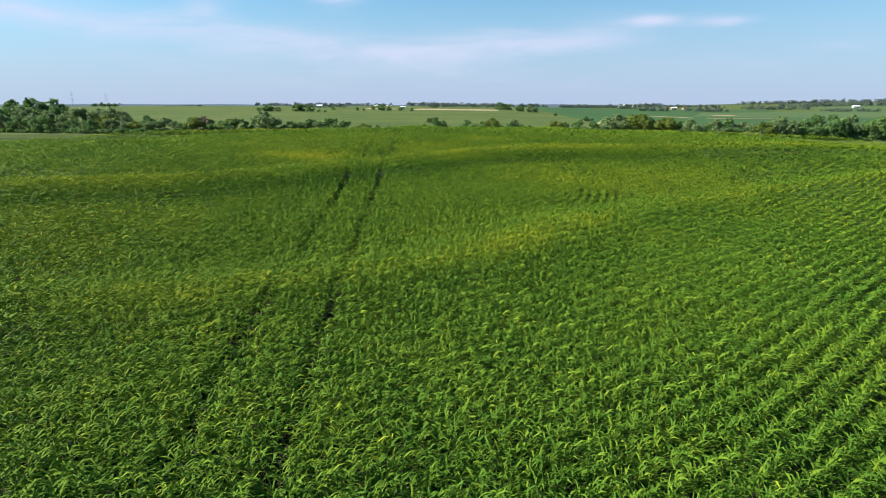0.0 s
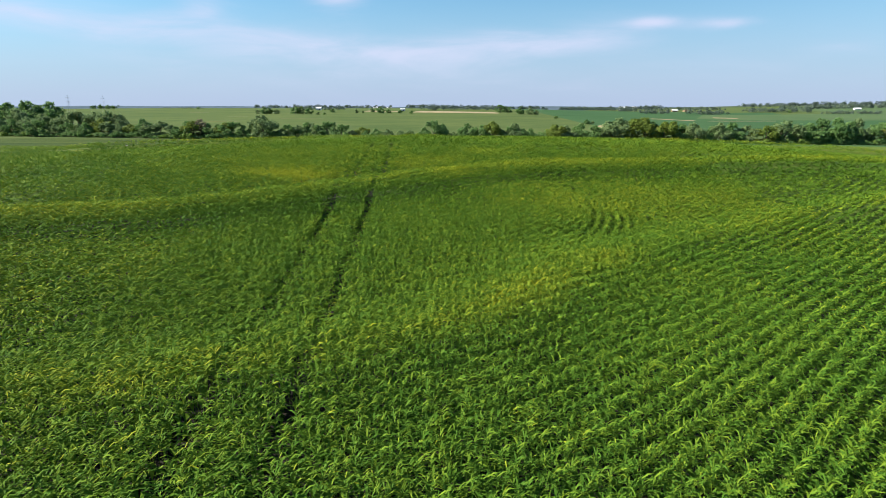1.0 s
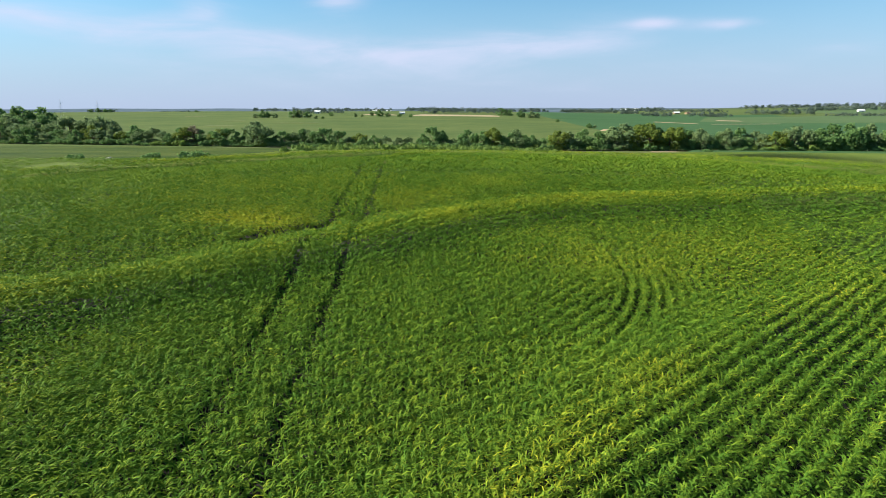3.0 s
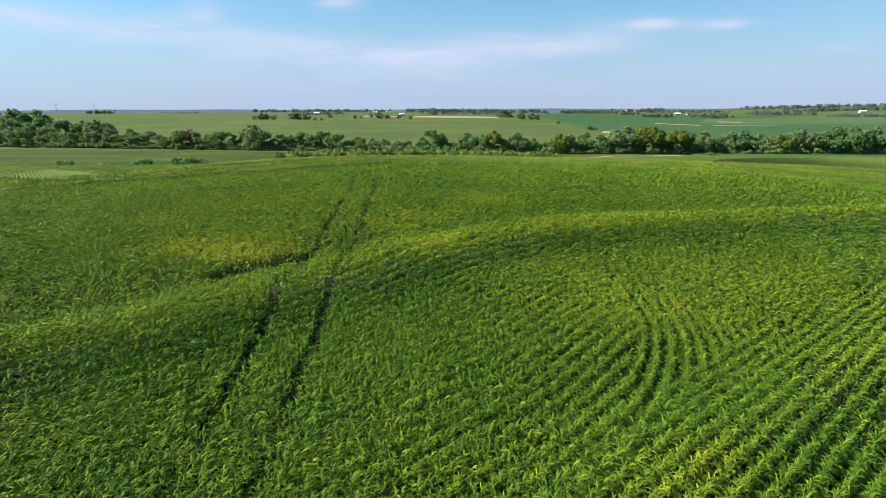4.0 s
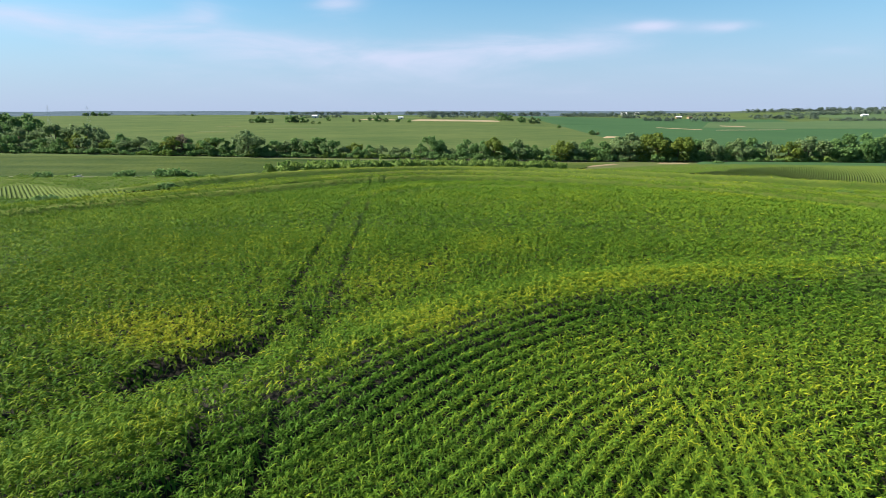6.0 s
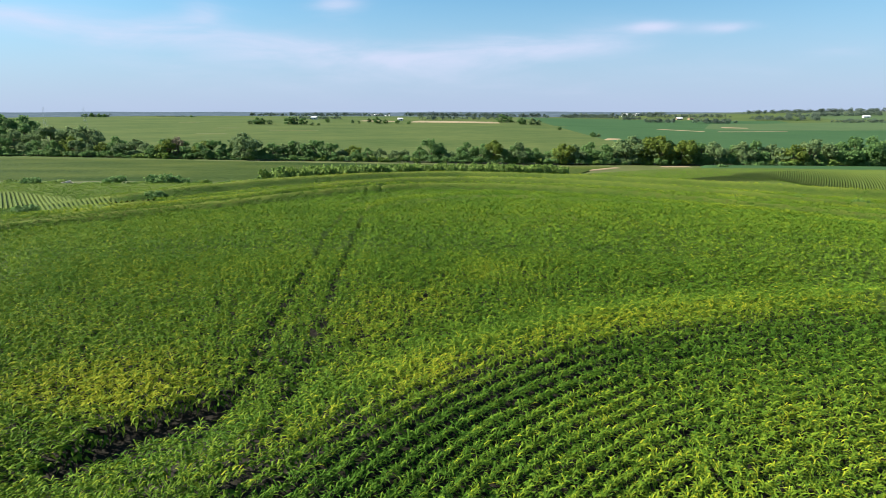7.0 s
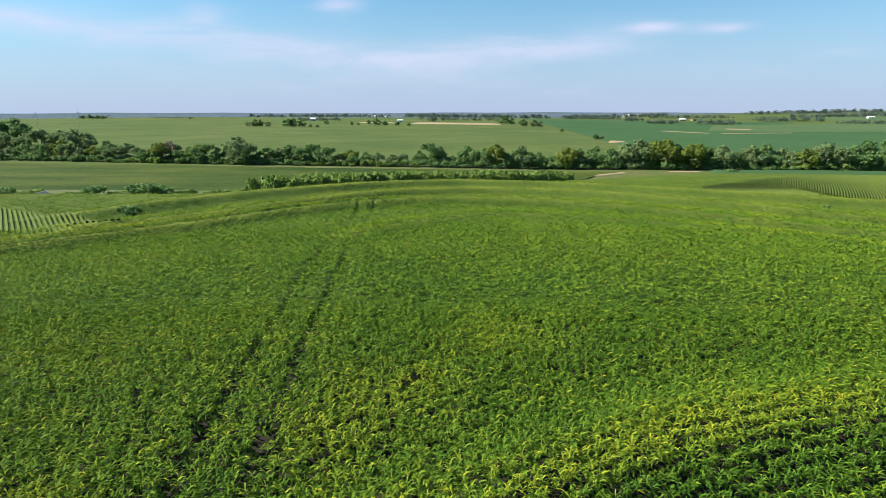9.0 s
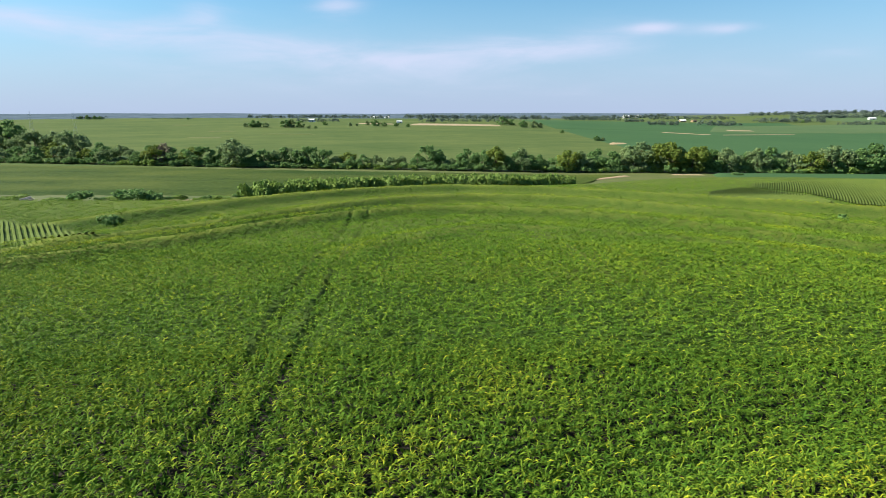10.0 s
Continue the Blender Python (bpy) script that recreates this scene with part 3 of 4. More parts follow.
canopy_sheet("corn_canopy", [(-300, 100), (-150, 104), (0, 106), (150, 104), (300, 100)], [(-330, 212), (-180, 212), (-100, 205), (-50, 203), (-25, 222), (10, 248), (54, 288), (110, 316), (190, 313), (300, 292)], 260, 110, 1.65, M_CANOPY_SHADED, "closed top of the corn on the far slope", 0.22, far_tone)
canopy_sheet("crop_field", [(-420, 232), (-180, 232), (-80, 230), (-44, 228), (-8, 254), (30, 276), (64, 304), (78, 330)], [(-400, 398), (-260, 392), (-150, 378), (-60, 362), (0, 356), (40, 353), (74, 350), (100, 350)], 120, 60, 0.5, M_FARCROP, "pale green crop on the slope before the creek", 0.15, taper=0.12)
canopy_sheet("soybean_strip", [(130, 322), (190, 316), (260, 303), (340, 289)], [(140, 352), (200, 349), (270, 341), (350, 330)], 50, 14, 0.9, M_SOY, "dark green low soybeans beside the creek trees", 0.1)

# ---- contour rows that show across the far slopes ----
def row_block(name, middle, bearing, length, count, gap, bend, region, label, shade=0.0, splay=0.0, top=1.85):
    """Rows of corn as notched ridges side by side."""
    side = np.array([math.cos(radians(bearing)), -math.sin(radians(bearing))])
    vs, fs, tone, base = [], [], [], 0
    v = np.linspace(-length / 2, length / 2, 44)
    for k in range(count):
        off = (k - count / 2) * gap
        way = radians(bearing + splay * off)
        d = np.array([math.sin(way), math.cos(way)])
        n = np.array([d[1], -d[0]])
        p = np.array(middle) + off * side + np.outer(v, d) + np.outer(bend * v * v, n)
        ok = region(p[:, 0], p[:, 1])
        if ok.sum() < 4:
            continue
        p = p[ok]
        z = ground(p[:, 0], p[:, 1])
        high = top + 0.2 * (rng.random(len(p)) - 0.5)
        w = gap * 0.31
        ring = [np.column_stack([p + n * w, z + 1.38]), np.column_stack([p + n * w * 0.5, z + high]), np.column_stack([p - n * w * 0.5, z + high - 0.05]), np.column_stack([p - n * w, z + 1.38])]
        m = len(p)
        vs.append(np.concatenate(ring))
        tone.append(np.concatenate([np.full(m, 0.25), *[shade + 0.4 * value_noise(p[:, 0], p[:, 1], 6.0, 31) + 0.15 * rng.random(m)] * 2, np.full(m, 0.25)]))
        i = np.arange(m - 1)
        for a in range(3):
            fs.append(np.stack([a * m + i, a * m + i + 1, (a + 1) * m + i + 1, (a + 1) * m + i], 1) + base)
        base += 4 * m
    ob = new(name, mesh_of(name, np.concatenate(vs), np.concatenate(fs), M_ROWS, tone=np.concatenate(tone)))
    return tagged(ob, label, "corn", kind="stuff")


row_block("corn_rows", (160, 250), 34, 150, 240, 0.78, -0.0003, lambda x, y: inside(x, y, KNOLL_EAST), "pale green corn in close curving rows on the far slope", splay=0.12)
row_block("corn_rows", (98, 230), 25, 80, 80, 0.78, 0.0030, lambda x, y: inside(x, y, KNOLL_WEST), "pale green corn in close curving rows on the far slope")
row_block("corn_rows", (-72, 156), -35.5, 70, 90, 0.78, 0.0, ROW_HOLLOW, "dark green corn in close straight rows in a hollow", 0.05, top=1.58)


# ---- trees and shrubs ----
def leaf_clumps(r, blobs, count, size):
    """Many small leafy sprays set about the surfaces of several rounded masses: corners, faces and tones."""
    b = np.array(blobs)
    weight = b[:, 3] ** 2
    pick = r.choice(len(b), count, p=weight / weight.sum())
    way = r.normal(size=(count, 3))
    way /= np.linalg.norm(way, axis=1)[:, None]
    way[:, 2] = np.where(way[:, 2] < -0.55, -way[:, 2], way[:, 2])
    shell = r.uniform(0.62, 1.08, count)[:, None] * (1 + 0.22 * np.sin(way[:, :1] * 7 + pick[:, None]) * np.sin(way[:, 2:] * 6))
    c = b[pick, :3] + way * b[pick, 3:4] * shell * np.array([1, 1, 0.9])
    face = way + r.normal(0, 0.55, (count, 3))
    face /= np.linalg.norm(face, axis=1)[:, None]
    u = np.cross(face, r.normal(size=(count, 3)))
    u /= np.linalg.norm(u, axis=1)[:, None]
    w = np.cross(face, u)
    s = size * r.uniform(0.55, 1.35, count)[:, None]
    bulge = face * s * 0.35
    v = np.stack([c - u * s - bulge, c - w * s * 0.7 + bulge, c + u * s - bulge, c + w * s * 0.7 + bulge], 1).reshape(-1, 3)
    i = np.arange(count)[:, None] * 4
    f = np.concatenate([i + np.array([[0, 1, 3]]), i + np.array([[1, 2, 3]])])
    tone = np.repeat(np.clip(r.normal(0.38, 0.2, count) + 0.25 * (r.random(len(b))[pick] - 0.5), 0, 1), 4)
    return v, f, tone


def limb_mesh(name, path, radii, mat, sides=6):
    vs, fs = [], []
    for k, (p, q) in enumerate(zip(path, radii)):
        for s in range(sides):
            a = 2 * math.pi * s / sides
            vs.append((p[0] + q * math.cos(a), p[1] + q * math.sin(a), p[2]))
    for k in range(len(path) - 1):
        for s in range(sides):
            fs.append((k * sides + s, k * sides + (s + 1) % sides, (k + 1) * sides + (s + 1) % sides, (k + 1) * sides + s))
    return mesh_of(name, vs, fs, mat, soft=True)


def add_child(name, me, parent, label=""):
    ob = new(name, me)
    ob.parent = parent
    return tagged(ob, label)


def make_tree(seed, mat, width, clumps=1500, size=0.50, trunk_show=0.16):
    """A broad tree ten metres high: trunk, limbs and a crown of many sprays."""
    r = np.random.default_rng(seed)
    tree = empty("tree")
    lean = r.normal(0, 0.25, 2)
    top = np.array([lean[0] * 2, lean[1] * 2, 7.0])
    path = [np.array([0, 0, -0.4]), np.array([lean[0] * 0.3, lean[1] * 0.3, 1.2]), np.array([lean[0], lean[1], 3.6]), top]
    add_child("trunk", limb_mesh("trunk", path, [0.34, 0.26, 0.19, 0.07], M_BARK, 7), tree)
    blobs = [(top[0], top[1], 7.9, 1.9)]
    n = int(r.integers(6, 9))
    for k in range(n):
        a = 2 * math.pi * k / n + r.normal(0, 0.3)
        h = r.uniform(2.6, 6.9)
        reach_out = width * 5.0 * (1.0 - 0.45 * max(0, (h - 4.5) / 4)) * r.uniform(0.6, 1.0)
        end = np.array([lean[0] + math.cos(a) * reach_out, lean[1] + math.sin(a) * reach_out, h + r.uniform(0.2, 1.0)])
        blobs.append((*end, r.uniform(1.5, 2.2) * (0.75 + 0.35 * width)))
        if k < 4:
            start = np.array([lean[0] * 0.7, lean[1] * 0.7, 2.0 + 0.5 * k])
            add_child("limb", limb_mesh("limb", [start, (start + end) / 2 + np.array([0, 0, 0.3]), end], [0.14, 0.09, 0.03], M_BARK, 5), tree)
    if trunk_show < 0.2:
        for k in range(5):
            a = 2 * math.pi * k / 5 + r.normal(0, 0.3)
            blobs.append((math.cos(a) * width * 3.2, math.sin(a) * width * 3.2, 1.7, 1.75))
    v, f, tone = leaf_clumps(r, blobs, clumps, size)
    v[:, 2] = np.maximum(v[:, 2], 0.15)
    v[:, 2] *= 10.0 / v[:, 2].max()
    add_child("crown", mesh_of("crown", v, f, mat, tone=tone), tree)
    return tree


def make_bush(seed, mat, clumps=230, size=0.29):
    """A bush two metres high with several stems."""
    r = np.random.default_rng(seed)
    bush = empty("bush")
    blobs = []
    for k in range(5):
        a = 2 * math.pi * k / 5 + r.normal(0, 0.3)
        end = np.array([math.cos(a) * r.uniform(0.5, 1.1), math.sin(a) * r.uniform(0.5, 1.1), r.uniform(0.5, 1.25)])
        blobs.append((*end, r.uniform(0.6, 0.85)))
        if k < 3:
            add_child("stem", limb_mesh("stem", [np.array([0.1 * math.cos(a), 0.1 * math.sin(a), -0.2]), end * 0.5, end], [0.05, 0.035, 0.012], M_BARK, 5), bush)
    v, f, tone = leaf_clumps(r, blobs, clumps, size)
    v[:, 2] = np.maximum(v[:, 2], 0.05)
    v[:, 2] *= 2.0 / v[:, 2].max()
    add_child("foliage", mesh_of("foliage", v, f, mat, tone=tone), bush)
    return bush


KINDS = {
    "A": ("dark green broadleaf tree, dense crown", [make_tree(k, M_LEAF_A, w) for k, w in ((11, 0.95), (12, 0.8), (13, 1.1))]),
    "B": ("grey-green willow, loose spreading crown", [make_tree(k, M_LEAF_B, w) for k, w in ((21, 0.9), (22, 1.05), (23, 0.75))]),
    "C": ("yellow-green broadleaf tree, full crown", [make_tree(k, M_LEAF_C, w) for k, w in ((31, 1.0), (32, 0.85))]),
    "D": ("half-dead brown tree, thin crown", [make_tree(41, M_LEAF_D, 0.7, 700)]),
}
used = set()


def set_tree(x, y, high, kind, group, where, wide=None):
    label, protos = KINDS[kind]
    k = int(abs(x * 3 + y * 5)) % len(protos)
    s = high / 10.0
    wide = wide or s * (0.9 + 0.25 * ((x * 13 + y * 7) % 10) / 10)
    m = pose(x, y, ground_at(x, y) - 0.1, 0, 0, (x * 37 + y * 11) % 360) @ Matrix.Diagonal((wide, wide, s, 1))
    if (kind, k) in used:
        ob = copy_thing(protos[k], m)
        ob.scale = m.to_scale()
        ob.matrix_basis = m
    else:
        used.add((kind, k))
        ob = protos[k]
        ob.matrix_basis = m
    return tagged(ob, label + " " + where, "tree", group)


CREEK_WEST = [  # x, y, height, kind
    (-307, 421, 10.7, "A"), (-295, 421, 12.8, "B"), (-282, 416, 11.6, "A"), (-270, 416, 13.0, "B"), (-259, 409, 11.2, "A"), (-249, 410, 8.1, "B"),
    (-241, 412, 9.5, "A"), (-233, 409, 8.9, "B"), (-226, 404, 9.7, "A"), (-218, 407, 12.0, "C"), (-211, 403, 10.5, "B"), (-203, 400, 8.0, "B"),
    (-196, 401, 8.8, "C"), (-189, 402, 12.3, "A"), (-184, 397, 9.0, "B"), (-176, 400, 11.3, "B"), (-168, 397, 9.2, "B"), (-162, 392, 8.0, "A"),
]
GROVE = [
    (-351, 478, 17.7, "B"), (-336, 479, 15.0, "A"), (-319, 477, 17.3, "B"), (-300, 477, 13.6, "B"), (-280, 470, 13.0, "B"), (-268, 469, 16.4, "B"),
    (-255, 469, 15.8, "B"), (-244, 467, 16.3, "B"), (-235, 464, 11.6, "B"),
    (-354, 521, 21.7, "A"), (-337, 521, 23.3, "A"), (-320, 519, 22.4, "A"), (-328, 519, 19.9, "A"),
]
CREEK_MIDDLE = [
    (-156, 392, 11.2, "A"), (-152, 392, 11.6, "C"), (-147, 392, 12.6, "D"), (-142, 392, 10.2, "A"), (-137, 392, 9.3, "A"), (-132, 392, 10.6, "C"),
    (-126, 388, 11.3, "A"), (-120, 390, 9.3, "A"), (-111, 389, 8.2, "B"), (-105, 383, 15.5, "B"), (-101, 383, 8.3, "A"), (-95, 385, 7.5, "A"),
    (-89, 382, 10.0, "A"), (-84, 382, 9.7, "B"), (-79, 383, 11.3, "A"), (-75, 383, 10.8, "B"), (-71, 383, 9.3, "A"), (-66, 382, 12.0, "A"),
    (-56, 379, 10.4, "A"), (-51, 380, 6.8, "B"), (-45, 382, 8.7, "C"), (-41, 375, 6.7, "A"), (-36, 375, 7.9, "A"), (-29, 374, 7.7, "B"),
    (-21, 373, 6.9, "B"), (-15, 376, 7.3, "B"), (-7, 375, 8.9, "A"), (0, 373, 13.1, "A"), (5, 375, 10.2, "A"),
]
CREEK_MIDDLE_EAST = [
    (11, 371, 6.5, "B"), (15, 371, 8.6, "A"), (20, 372, 11.6, "A"), (27, 370, 11.1, "A"), (34, 369, 13.0, "C"), (41, 367, 8.1, "B"),
    (45, 367, 10.2, "A"), (48, 366, 12.2, "B"), (52, 366, 9.1, "A"), (58, 369, 8.9, "A"), (66, 370, 8.1, "A"), (71, 365, 11.6, "C"),
    (75, 366, 8.7, "A"), (79, 366, 11.1, "B"), (84, 368, 10.5, "A"), (88, 368, 12.3, "A"), (94, 365, 11.1, "A"), (101, 369, 8.6, "B"),
]
CREEK_EAST = [
    (105, 364, 10.6, "B"), (111, 368, 15.8, "B"), (118, 366, 15.3, "C"), (124, 364, 16.1, "C"), (129, 365, 13.6, "A"), (134, 361, 13.6, "C"),
    (141, 366, 13.7, "C"), (146, 362, 12.3, "A"), (153, 362, 12.9, "B"), (162, 362, 10.9, "A"), (168, 360, 13.0, "B"), (176, 362, 13.6, "A"),
    (184, 362, 11.7, "B"), (192, 356, 11.7, "C"), (198, 359, 10.0, "A"), (201, 360, 11.2, "D"), (205, 359, 14.6, "B"), (211, 357, 11.8, "A"),
    (218, 356, 13.3, "A"), (225, 356, 15.8, "A"), (231, 354, 16.4, "A"), (240, 356, 14.2, "A"), (247, 357, 15.9, "B"), (256, 352, 14.2, "A"),
    (265, 356, 14.8, "C"),
]
for row in CREEK_WEST + CREEK_MIDDLE + CREEK_MIDDLE_EAST + CREEK_EAST:
    set_tree(*row, "trees along the creek", "along the creek")
for row in GROVE:
    set_tree(*row, "trees of the grove", "in a grove behind the creek")
FAR_TREES = [  # x, y, height
    (-239, 839, 5.9), (-229, 836, 9.6), (-223, 836, 8.8), (-212, 833, 6.6), (-186, 826, 10.2), (-178, 826, 10.9),
    (-167, 823, 8.7), (-150, 795, 4.2), (-142, 795, 3.5), (-144, 874, 5.4), (-106, 841, 5.2), (-97, 838, 3.7),
    (-87, 867, 6.1), (-73, 837, 8.9), (-62, 834, 5.9), (-47, 834, 5.1), (-31, 821, 4.3), (94, 877, 11.6),
    (106, 880, 8.6), (115, 828, 9.5), (126, 819, 9.4), (135, 822, 7.2), (143, 726, 3.8), (151, 609, 5.2),
    (156, 609, 3.7), (671, 1158, 5.2), (-704, 1285, 7.0), (-687, 1280, 9.2), (-669, 1274, 8.1), (-656, 1269, 6.9),
    (-466, 1224, 4.4),
]
for x, y, high in FAR_TREES:
    set_tree(x, y, high, "A" if (x + y) % 3 else "B", "trees among the far fields", "among the far fields", wide=high / 9.0)

BUSHES = {"weed": [make_bush(51, M_WEED), make_bush(52, M_WEED), make_bush(53, M_WEED)], "dark": [make_bush(61, M_LEAF_A), make_bush(62, M_LEAF_A)]}


def set_bush(x, y, high, wide, kind, label, group):
    protos = BUSHES[kind]
    k = int(abs(x * 17 + y * 31)) % len(protos)
    m = pose(x, y, ground_at(x, y) - 0.05, 0, 0, (x * 57 + y * 23) % 360) @ Matrix.Diagonal((wide / 2.6, wide / 2.6, high / 2, 1))
    if (kind, k) in used:
        ob = copy_thing(protos[k], m)
    else:
        used.add((kind, k))
        ob = protos[k]
    ob.matrix_basis = m
    return tagged(ob, label, "bush", group)


# tall weeds and saplings down the grassed waterway
WATERWAY = spline([(-46, 216), (-27, 235), (-8, 250), (12, 264), (34, 280), (56, 298)], 76)
r2 = np.random.default_rng(5)
for k, (x, y) in enumerate(WATERWAY):
    for side in (-1, 1):
        set_bush(x + side * 1.6 + r2.normal(0, 0.7), y - side * 1.6 + r2.normal(0, 0.7), r2.uniform(4.2, 6.0), r2.uniform(4.0, 5.4), "weed", "leafy light green sapling thicket in the grassed waterway", "saplings in the waterway")
for px, py, high, wide, label in ((-91, 213, 3.2, 5.5, "dark green bush beside the grassed waterway"), (-78, 214.5, 3.9, 7.0, "dark green bush beside the grassed waterway"), (-73.5, 215, 3.2, 5.0, "dark green bush beside the grassed waterway"), (-116, 215, 3.0, 4.6, "dark green bush beside the grassed waterway"), (-70.5, 143.5, 2.9, 4.0, "dark weedy bush standing above the corn"), (-55, 160.5, 2.6, 3.4, "dark weedy bush standing above the corn"), (85, 173.5, 2.7, 3.2, "dark weedy bush standing above the corn"), (82.5, 148, 2.7, 3.6, "dark weedy bush standing above the corn"), (146, 338, 2.2, 5.0, "low dark bush at the edge of the soybeans")):
    set_bush(px, py, high, wide, "dark", label, "bushes in the fields")
for k in range(70):
    x = r2.uniform(-190, -44)
    set_bush(x, 219 + r2.normal(0, 3.0) + 0.03 * (x + 44), r2.uniform(0.8, 1.7), r2.uniform(2.0, 4.5), "weed" if r2.random() < 0.65 else "dark", "low weedy bush in the grassed waterway", "weeds in the waterway")
for x in np.arange(-290, 270, 4.2):
    y = float(np.interp(x, [-330, -200, -108, 27, 110, 222, 330], [425, 402, 386, 370, 366, 357, 350])) - 5 + r2.normal(0, 1.6)
    set_bush(float(x), y, r2.uniform(2.0, 4.6), r2.uniform(4.0, 6.5), "dark" if r2.random() < 0.7 else "weed", "low bush under the creek trees", "bushes under the creek trees")


# ---- log pile, far woods, fields, farmsteads, masts ----
def build_logs():
    pile = empty("log_pile", (-104.5, 212.5, ground_at(-104.5, 212.5)), 25)
    r = np.random.default_rng(8)
    for k in range(7):
        a, b = np.array([r.uniform(-1.6, -0.6), r.uniform(-0.9, 0.9), 0.2 + 0.14 * k]), np.array([r.uniform(0.5, 1.9), r.uniform(-0.9, 0.9), 0.3 + 0.24 * k])
        bm = bmesh.new()
        bmesh.ops.create_cone(bm, cap_ends=True, segments=8, radius1=0.22, radius2=0.13, depth=1.0)
        m = Matrix.Translation((a + b) / 2) @ Vector(b - a).to_track_quat("Z", "Y").to_matrix().to_4x4() @ Matrix.Diagonal((1, 1, float(np.linalg.norm(b - a)), 1))
        bm.transform(m)
        part("log", bm, M_LOG, pile)
    tagged(pile, "heap of bleached bare logs on rough grass", "log pile")


build_logs()


def far_woods(name, a, b, deep, high, label):
    """A distant wood as one mass of rounded leafy crowns."""
    r = np.random.default_rng(int(abs(a[0]) + abs(b[1])))
    length = math.dist(a, b)
    n = max(5, int(length / 3.6))
    blobs = []
    for k in range(n):
        f = (k + r.random()) / n
        x, y = a[0] + (b[0] - a[0]) * f + r.normal(0, 2), a[1] + (b[1] - a[1]) * f + r.uniform(0, deep)
        h = high * r.uniform(0.6, 1.1)
        blobs.append((x, y, ground_at(x, y) + h * 0.55, h * 0.5))
        blobs.append((x + r.normal(0, 3), y + r.normal(0, 2), ground_at(x, y) + h * 0.3, h * 0.42))
    v, f, tone = leaf_clumps(r, blobs, n * 50, high * 0.12)
    ob = new(name, mesh_of(name, v, f, M_HAZED_WOODS, tone=tone))
    return tagged(ob, label, "woods", kind="stuff")


for a, b, deep, high in (((-17, 937), (21, 937), 20, 10), ((28, 958), (101, 972), 12, 7), ((251, 1220), (382, 1295), 30, 9), ((335, 1128), (379, 1149), 16, 10),
                         ((331, 983), (387, 1005), 14, 9.5), ((425, 1000), (482, 1012), 24, 11.5), ((606, 1182), (712, 1145), 30, 11.5), ((670, 1048), (760, 1030), 12, 8.5),
                         ((500, 1461), (650, 1371), 40, 10), ((-215, 1002), (-142, 979), 14, 7), ((-560, 1275), (-470, 1250), 8, 4), ((-712, 1285), (-650, 1272), 12, 8),
                         ((760, 1330), (1010, 1330), 30, 12), ((-60, 1330), (260, 1420), 40, 12), ((820, 1620), (1250, 1560), 40, 13), ((350, 1700), (640, 1720), 40, 13), ((-420, 1420), (-100, 1400), 30, 10)):
    far_woods("far_woods", a, b, deep, 0.8 * high, "distant dark green belt of trees between fields, haze painted in")


def field_patch(name, corners, mat, lift, label, n=30):
    field_sheet(name, corners, n, n, lift, mat, label, 0.0, kind="structure")


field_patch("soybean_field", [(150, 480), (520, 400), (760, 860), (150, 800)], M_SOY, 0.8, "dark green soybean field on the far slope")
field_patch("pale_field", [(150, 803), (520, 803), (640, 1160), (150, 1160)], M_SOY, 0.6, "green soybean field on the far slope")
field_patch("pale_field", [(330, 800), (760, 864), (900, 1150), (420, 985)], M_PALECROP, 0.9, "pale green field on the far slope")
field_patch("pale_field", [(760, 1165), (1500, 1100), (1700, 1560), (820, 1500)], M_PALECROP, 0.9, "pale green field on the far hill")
field_patch("stubble_field", [(-34, 862), (92, 846), (92, 880), (-30, 905)], M_STUBBLE, 0.6, "tan cut stubble field", 12)
field_patch("stubble_field", [(-110, 905), (-50, 880), (-50, 893), (-105, 925)], M_STUBBLE, 0.6, "tan cut stubble field", 8)
field_patch("dirt_strip", [(262, 770), (318, 735), (325, 742), (266, 778)], M_DIRT, 1.1, "bare tan earth strip across the fields", 8)
field_patch("dirt_strip", [(318, 735), (452, 795), (455, 800), (320, 742)], M_DIRT, 1.1, "bare tan earth strip across the fields", 10)
field_patch("dirt_strip", [(385, 850), (425, 846), (430, 866), (388, 870)], M_DIRT, 1.3, "bare tan earth patch in a field", 8)
field_patch("dirt_strip", [(150, 565), (166, 560), (168, 572), (152, 576)], M_DIRT, 1.2, "bare tan earth patch in a field", 6)
field_patch("dirt_strip", [(-71, 216.5), (-60, 217), (-60, 219.5), (-71, 219)], M_DIRT, 0.15, "bare tan earth in the grassed waterway", 6)
for corners in ([(-240, 640), (-204, 637), (-202, 648), (-238, 651)], [(-258, 750), (-225, 745), (-224, 756), (-256, 761)], [(-372, 925), (-337, 917), (-336, 930), (-370, 938)], [(-180, 690), (-120, 684), (-119, 691), (-179, 698)]):
    field_patch("weedy_strip", corners, M_GRASS, 0.5, "dark weedy strip across the hill field", 8)
field_patch("dirt_track", [(68, 318), (98, 342), (97, 346), (66, 321)], M_DIRT, 0.3, "pale dirt track at the end of the waterway", 10)
field_patch("dirt_strip", [(118, 346), (136, 345), (136, 348), (118, 350)], M_DIRT, 0.3, "bare reddish earth under the creek trees", 8)


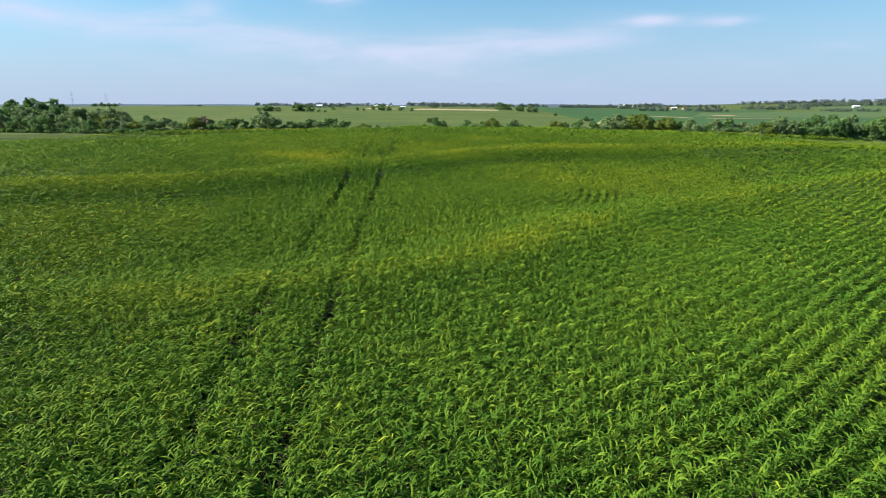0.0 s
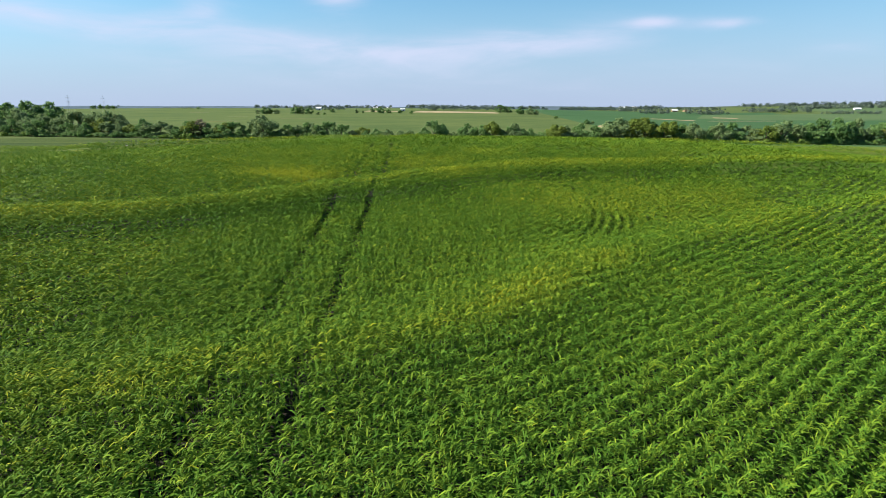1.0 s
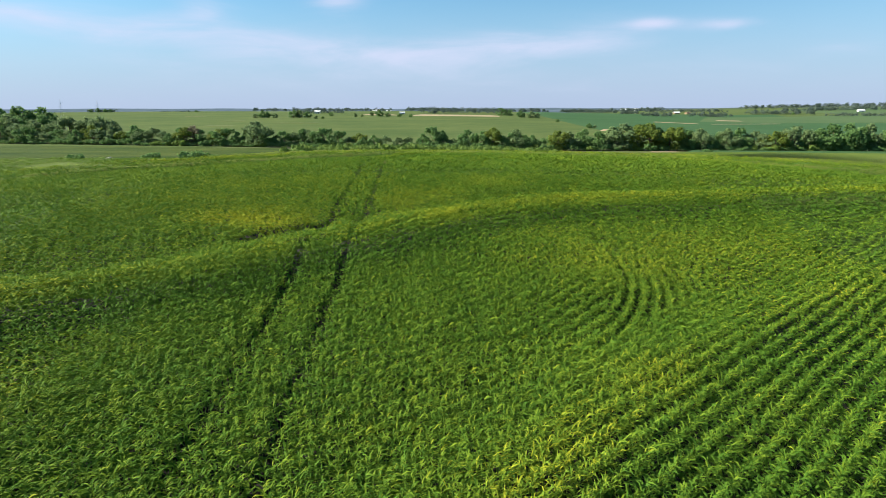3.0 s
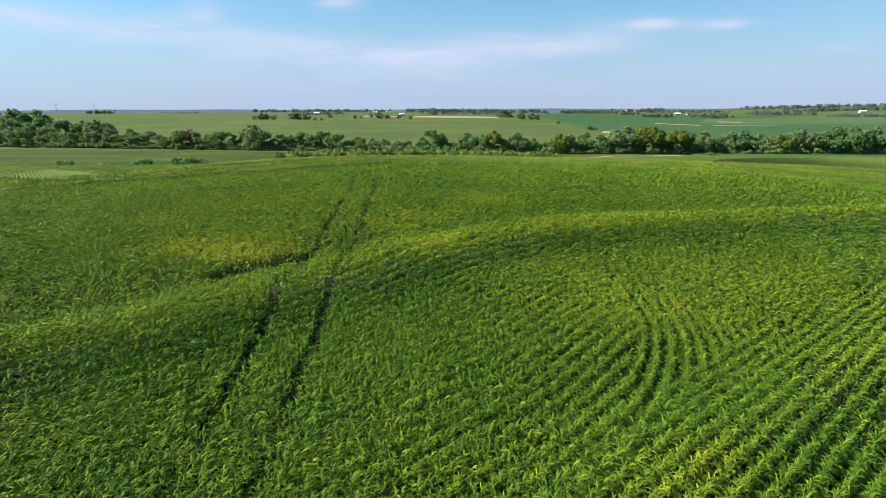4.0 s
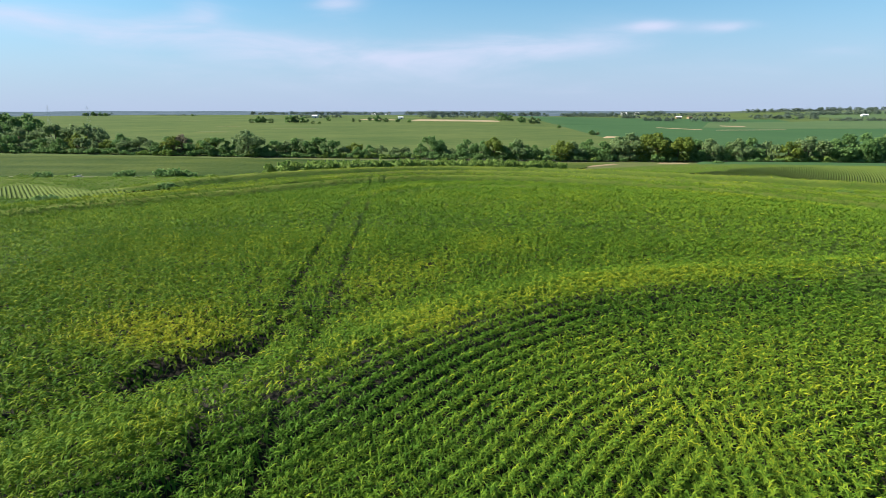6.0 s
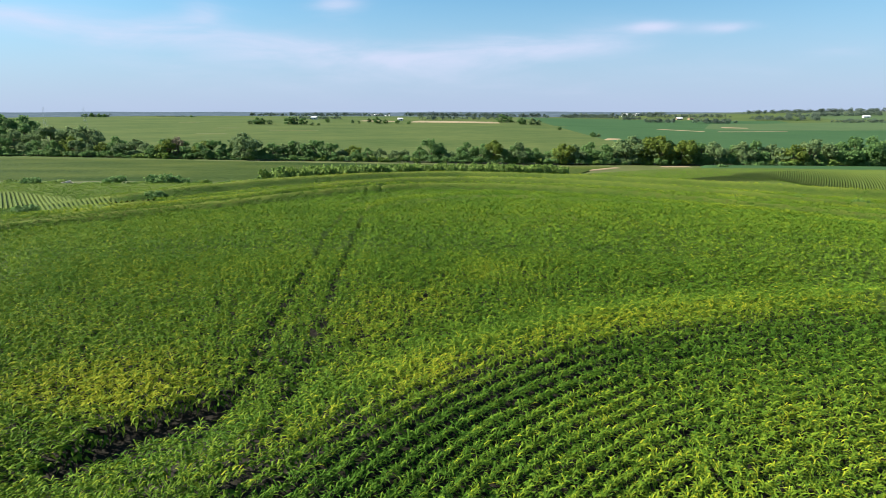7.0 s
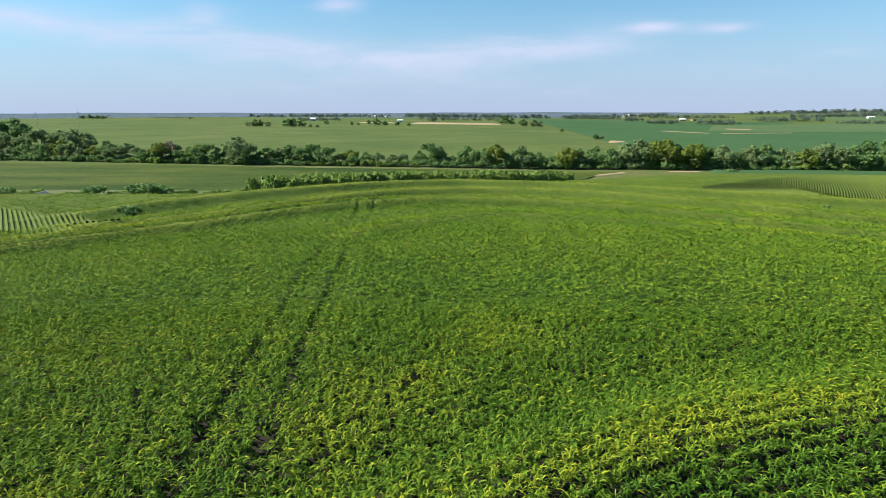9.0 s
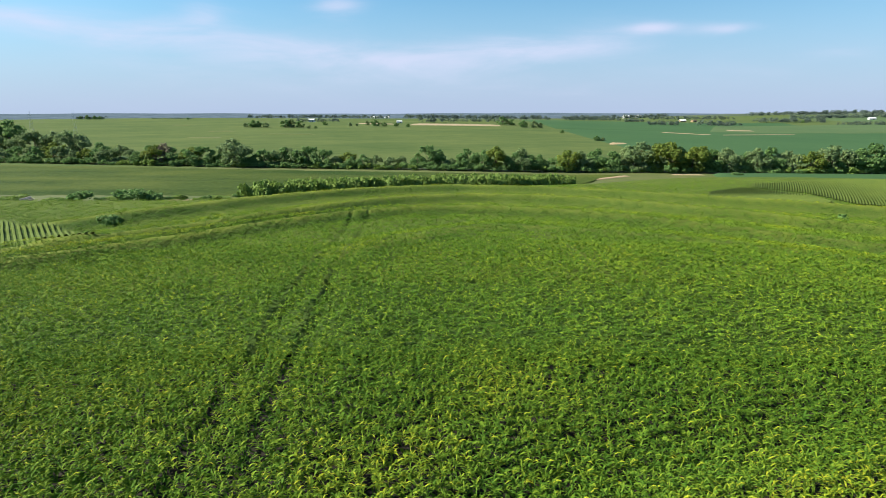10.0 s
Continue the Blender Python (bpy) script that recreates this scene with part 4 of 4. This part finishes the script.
def gable_building(name, x, y, turn, length, width, eaves, ridge, wall_mat, roof_mat, label):
    house = empty(name, (x, y, ground_at(x, y) - 0.2), turn)
    l, w = length / 2, width / 2
    bm = bmesh.new()
    low = [bm.verts.new(p) for p in ((-l, -w, 0), (l, -w, 0), (l, w, 0), (-l, w, 0))]
    top = [bm.verts.new(p) for p in ((-l, -w, eaves), (l, -w, eaves), (l, w, eaves), (-l, w, eaves))]
    tip = [bm.verts.new((-l, 0, ridge)), bm.verts.new((l, 0, ridge))]
    for k in range(4):
        bm.faces.new((low[k], low[(k + 1) % 4], top[(k + 1) % 4], top[k]))
    bm.faces.new((top[3], top[0], tip[0]))
    bm.faces.new((top[1], top[2], tip[1]))
    part("wall", bm, wall_mat, house)
    for side in (-1, 1):
        bm = bmesh.new()
        o = 0.5
        drop = (ridge - eaves) / w * o
        q = [(-l - o, side * (w + o), eaves - drop), (l + o, side * (w + o), eaves - drop), (l + o, 0, ridge), (-l - o, 0, ridge)]
        a = [bm.verts.new((px, py, pz + 0.05)) for px, py, pz in q]
        b = [bm.verts.new((px, py, pz + 0.25)) for px, py, pz in q]
        bm.faces.new(a)
        bm.faces.new(b)
        for k in range(4):
            bm.faces.new((a[k], a[(k + 1) % 4], b[(k + 1) % 4], b[k]))
        bmesh.ops.recalc_face_normals(bm, faces=bm.faces[:])
        part("roof", bm, roof_mat, house)
    bm = bmesh.new()
    bmesh.ops.create_cube(bm, size=1.0, matrix=Matrix.Translation((l * 0.3, -w - 0.05, eaves * 0.4)) @ Matrix.Diagonal((length * 0.18, 0.12, eaves * 0.8, 1)))
    part("door", bm, M_DOOR, house)
    tagged(house, label, "farm building", "far farm buildings")


for row in ((540, 1771, 8, 16, 12, 5.0, 8.0, M_WHITE, M_WHITE), (574, 1765, 8, 15, 12, 5.0, 8.0, M_WHITE, M_WHITE), (860, 1246, -10, 12, 8, 3.5, 5.5, M_WHITE, M_ROOF), (-186, 996, 0, 9, 7, 3.0, 4.8, M_WHITE, M_WHITE),
            (-150, 1600, 5, 20, 12, 4, 7, M_WHITE, M_WHITE), (-120, 1610, 5, 12, 9, 3.5, 6, M_WHITE, M_WHITE), (-48, 925, 10, 7, 5, 2.4, 3.6, M_WHITE, M_ROOF), (474, 1215, 0, 11, 8, 3, 5, M_DIRT, M_ROOF), (498, 1220, 20, 9, 7, 3, 4.6, M_DIRT, M_BARK)):
    gable_building("farm_building", *row, "white farm building with a gabled roof among far fields")


def mast(x, y, high):
    m = empty("utility_mast", (x, y, ground_at(x, y) - 0.3))
    for sx, sy in ((-1, -1), (1, -1), (1, 1), (-1, 1)):
        foot, tip = Vector((sx * 1.6, sy * 1.6, 0)), Vector((sx * 0.25, sy * 0.25, high))
        bm = bmesh.new()
        bmesh.ops.create_cone(bm, cap_ends=True, segments=6, radius1=0.05, radius2=0.03, depth=(tip - foot).length)
        bm.transform(Matrix.Translation((foot + tip) / 2) @ (tip - foot).to_track_quat("Z", "Y").to_matrix().to_4x4())
        part("leg", bm, M_STEEL, m)
    for k in range(1, 9):
        f = k / 9
        w = 1.6 + (0.25 - 1.6) * f
        bm = bmesh.new()
        for s in (-1, 1):
            bmesh.ops.create_cube(bm, size=1.0, matrix=Matrix.Translation((0, s * w, high * f)) @ Matrix.Diagonal((2 * w, 0.05, 0.05, 1)))
            bmesh.ops.create_cube(bm, size=1.0, matrix=Matrix.Translation((s * w, 0, high * f)) @ Matrix.Diagonal((0.05, 2 * w, 0.05, 1)))
        part("brace", bm, M_STEEL, m)
    for z in (high * 0.78, high * 0.9):
        bm = bmesh.new()
        bmesh.ops.create_cube(bm, size=1.0, matrix=Matrix.Translation((0, 0, z)) @ Matrix.Diagonal((4.0, 0.12, 0.12, 1)))
        part("cross_arm", bm, M_STEEL, m)
    tagged(m, "thin grey steel lattice mast behind the trees", "mast", "masts")


mast(-312, 535, 28)
mast(-328, 620, 27)


# ---- the blue distance ----
def build_backdrop():
    n = 240
    a = np.linspace(-math.pi, math.pi, n)
    r = 4780.0
    top = 19.0 + 2.5 * np.sin(a * 11) + 1.5 * np.sin(a * 37 + 1) + 1.2 * rng.random(n)
    v = np.concatenate([np.stack([r * np.sin(a), r * np.cos(a), np.full(n, -90.0)], 1), np.stack([r * np.sin(a), r * np.cos(a), top], 1)])
    i = np.arange(n - 1)
    f = np.stack([i, i + 1, n + i + 1, n + i], 1)
    m = bpy.data.materials.new("blue_distance_glow")
    m.use_nodes = True
    t = m.node_tree
    t.nodes.clear()
    # the ring glows by itself, with the distance haze painted into its two colours
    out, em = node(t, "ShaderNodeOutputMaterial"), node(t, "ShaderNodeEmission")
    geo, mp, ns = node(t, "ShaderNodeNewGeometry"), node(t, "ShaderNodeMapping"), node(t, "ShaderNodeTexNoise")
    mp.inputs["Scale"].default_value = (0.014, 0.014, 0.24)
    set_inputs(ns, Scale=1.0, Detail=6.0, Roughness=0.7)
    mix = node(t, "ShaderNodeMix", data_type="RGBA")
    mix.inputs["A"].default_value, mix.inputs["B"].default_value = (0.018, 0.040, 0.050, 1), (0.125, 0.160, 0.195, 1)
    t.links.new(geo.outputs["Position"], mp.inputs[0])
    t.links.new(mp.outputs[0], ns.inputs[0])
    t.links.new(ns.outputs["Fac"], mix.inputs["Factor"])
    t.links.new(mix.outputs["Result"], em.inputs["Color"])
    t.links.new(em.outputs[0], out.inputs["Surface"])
    tagged(new("backdrop", mesh_of("backdrop", v, f, m)), "glowing backdrop painted as a hazy blue wooded horizon far off", "backdrop", kind="structure")


build_backdrop()
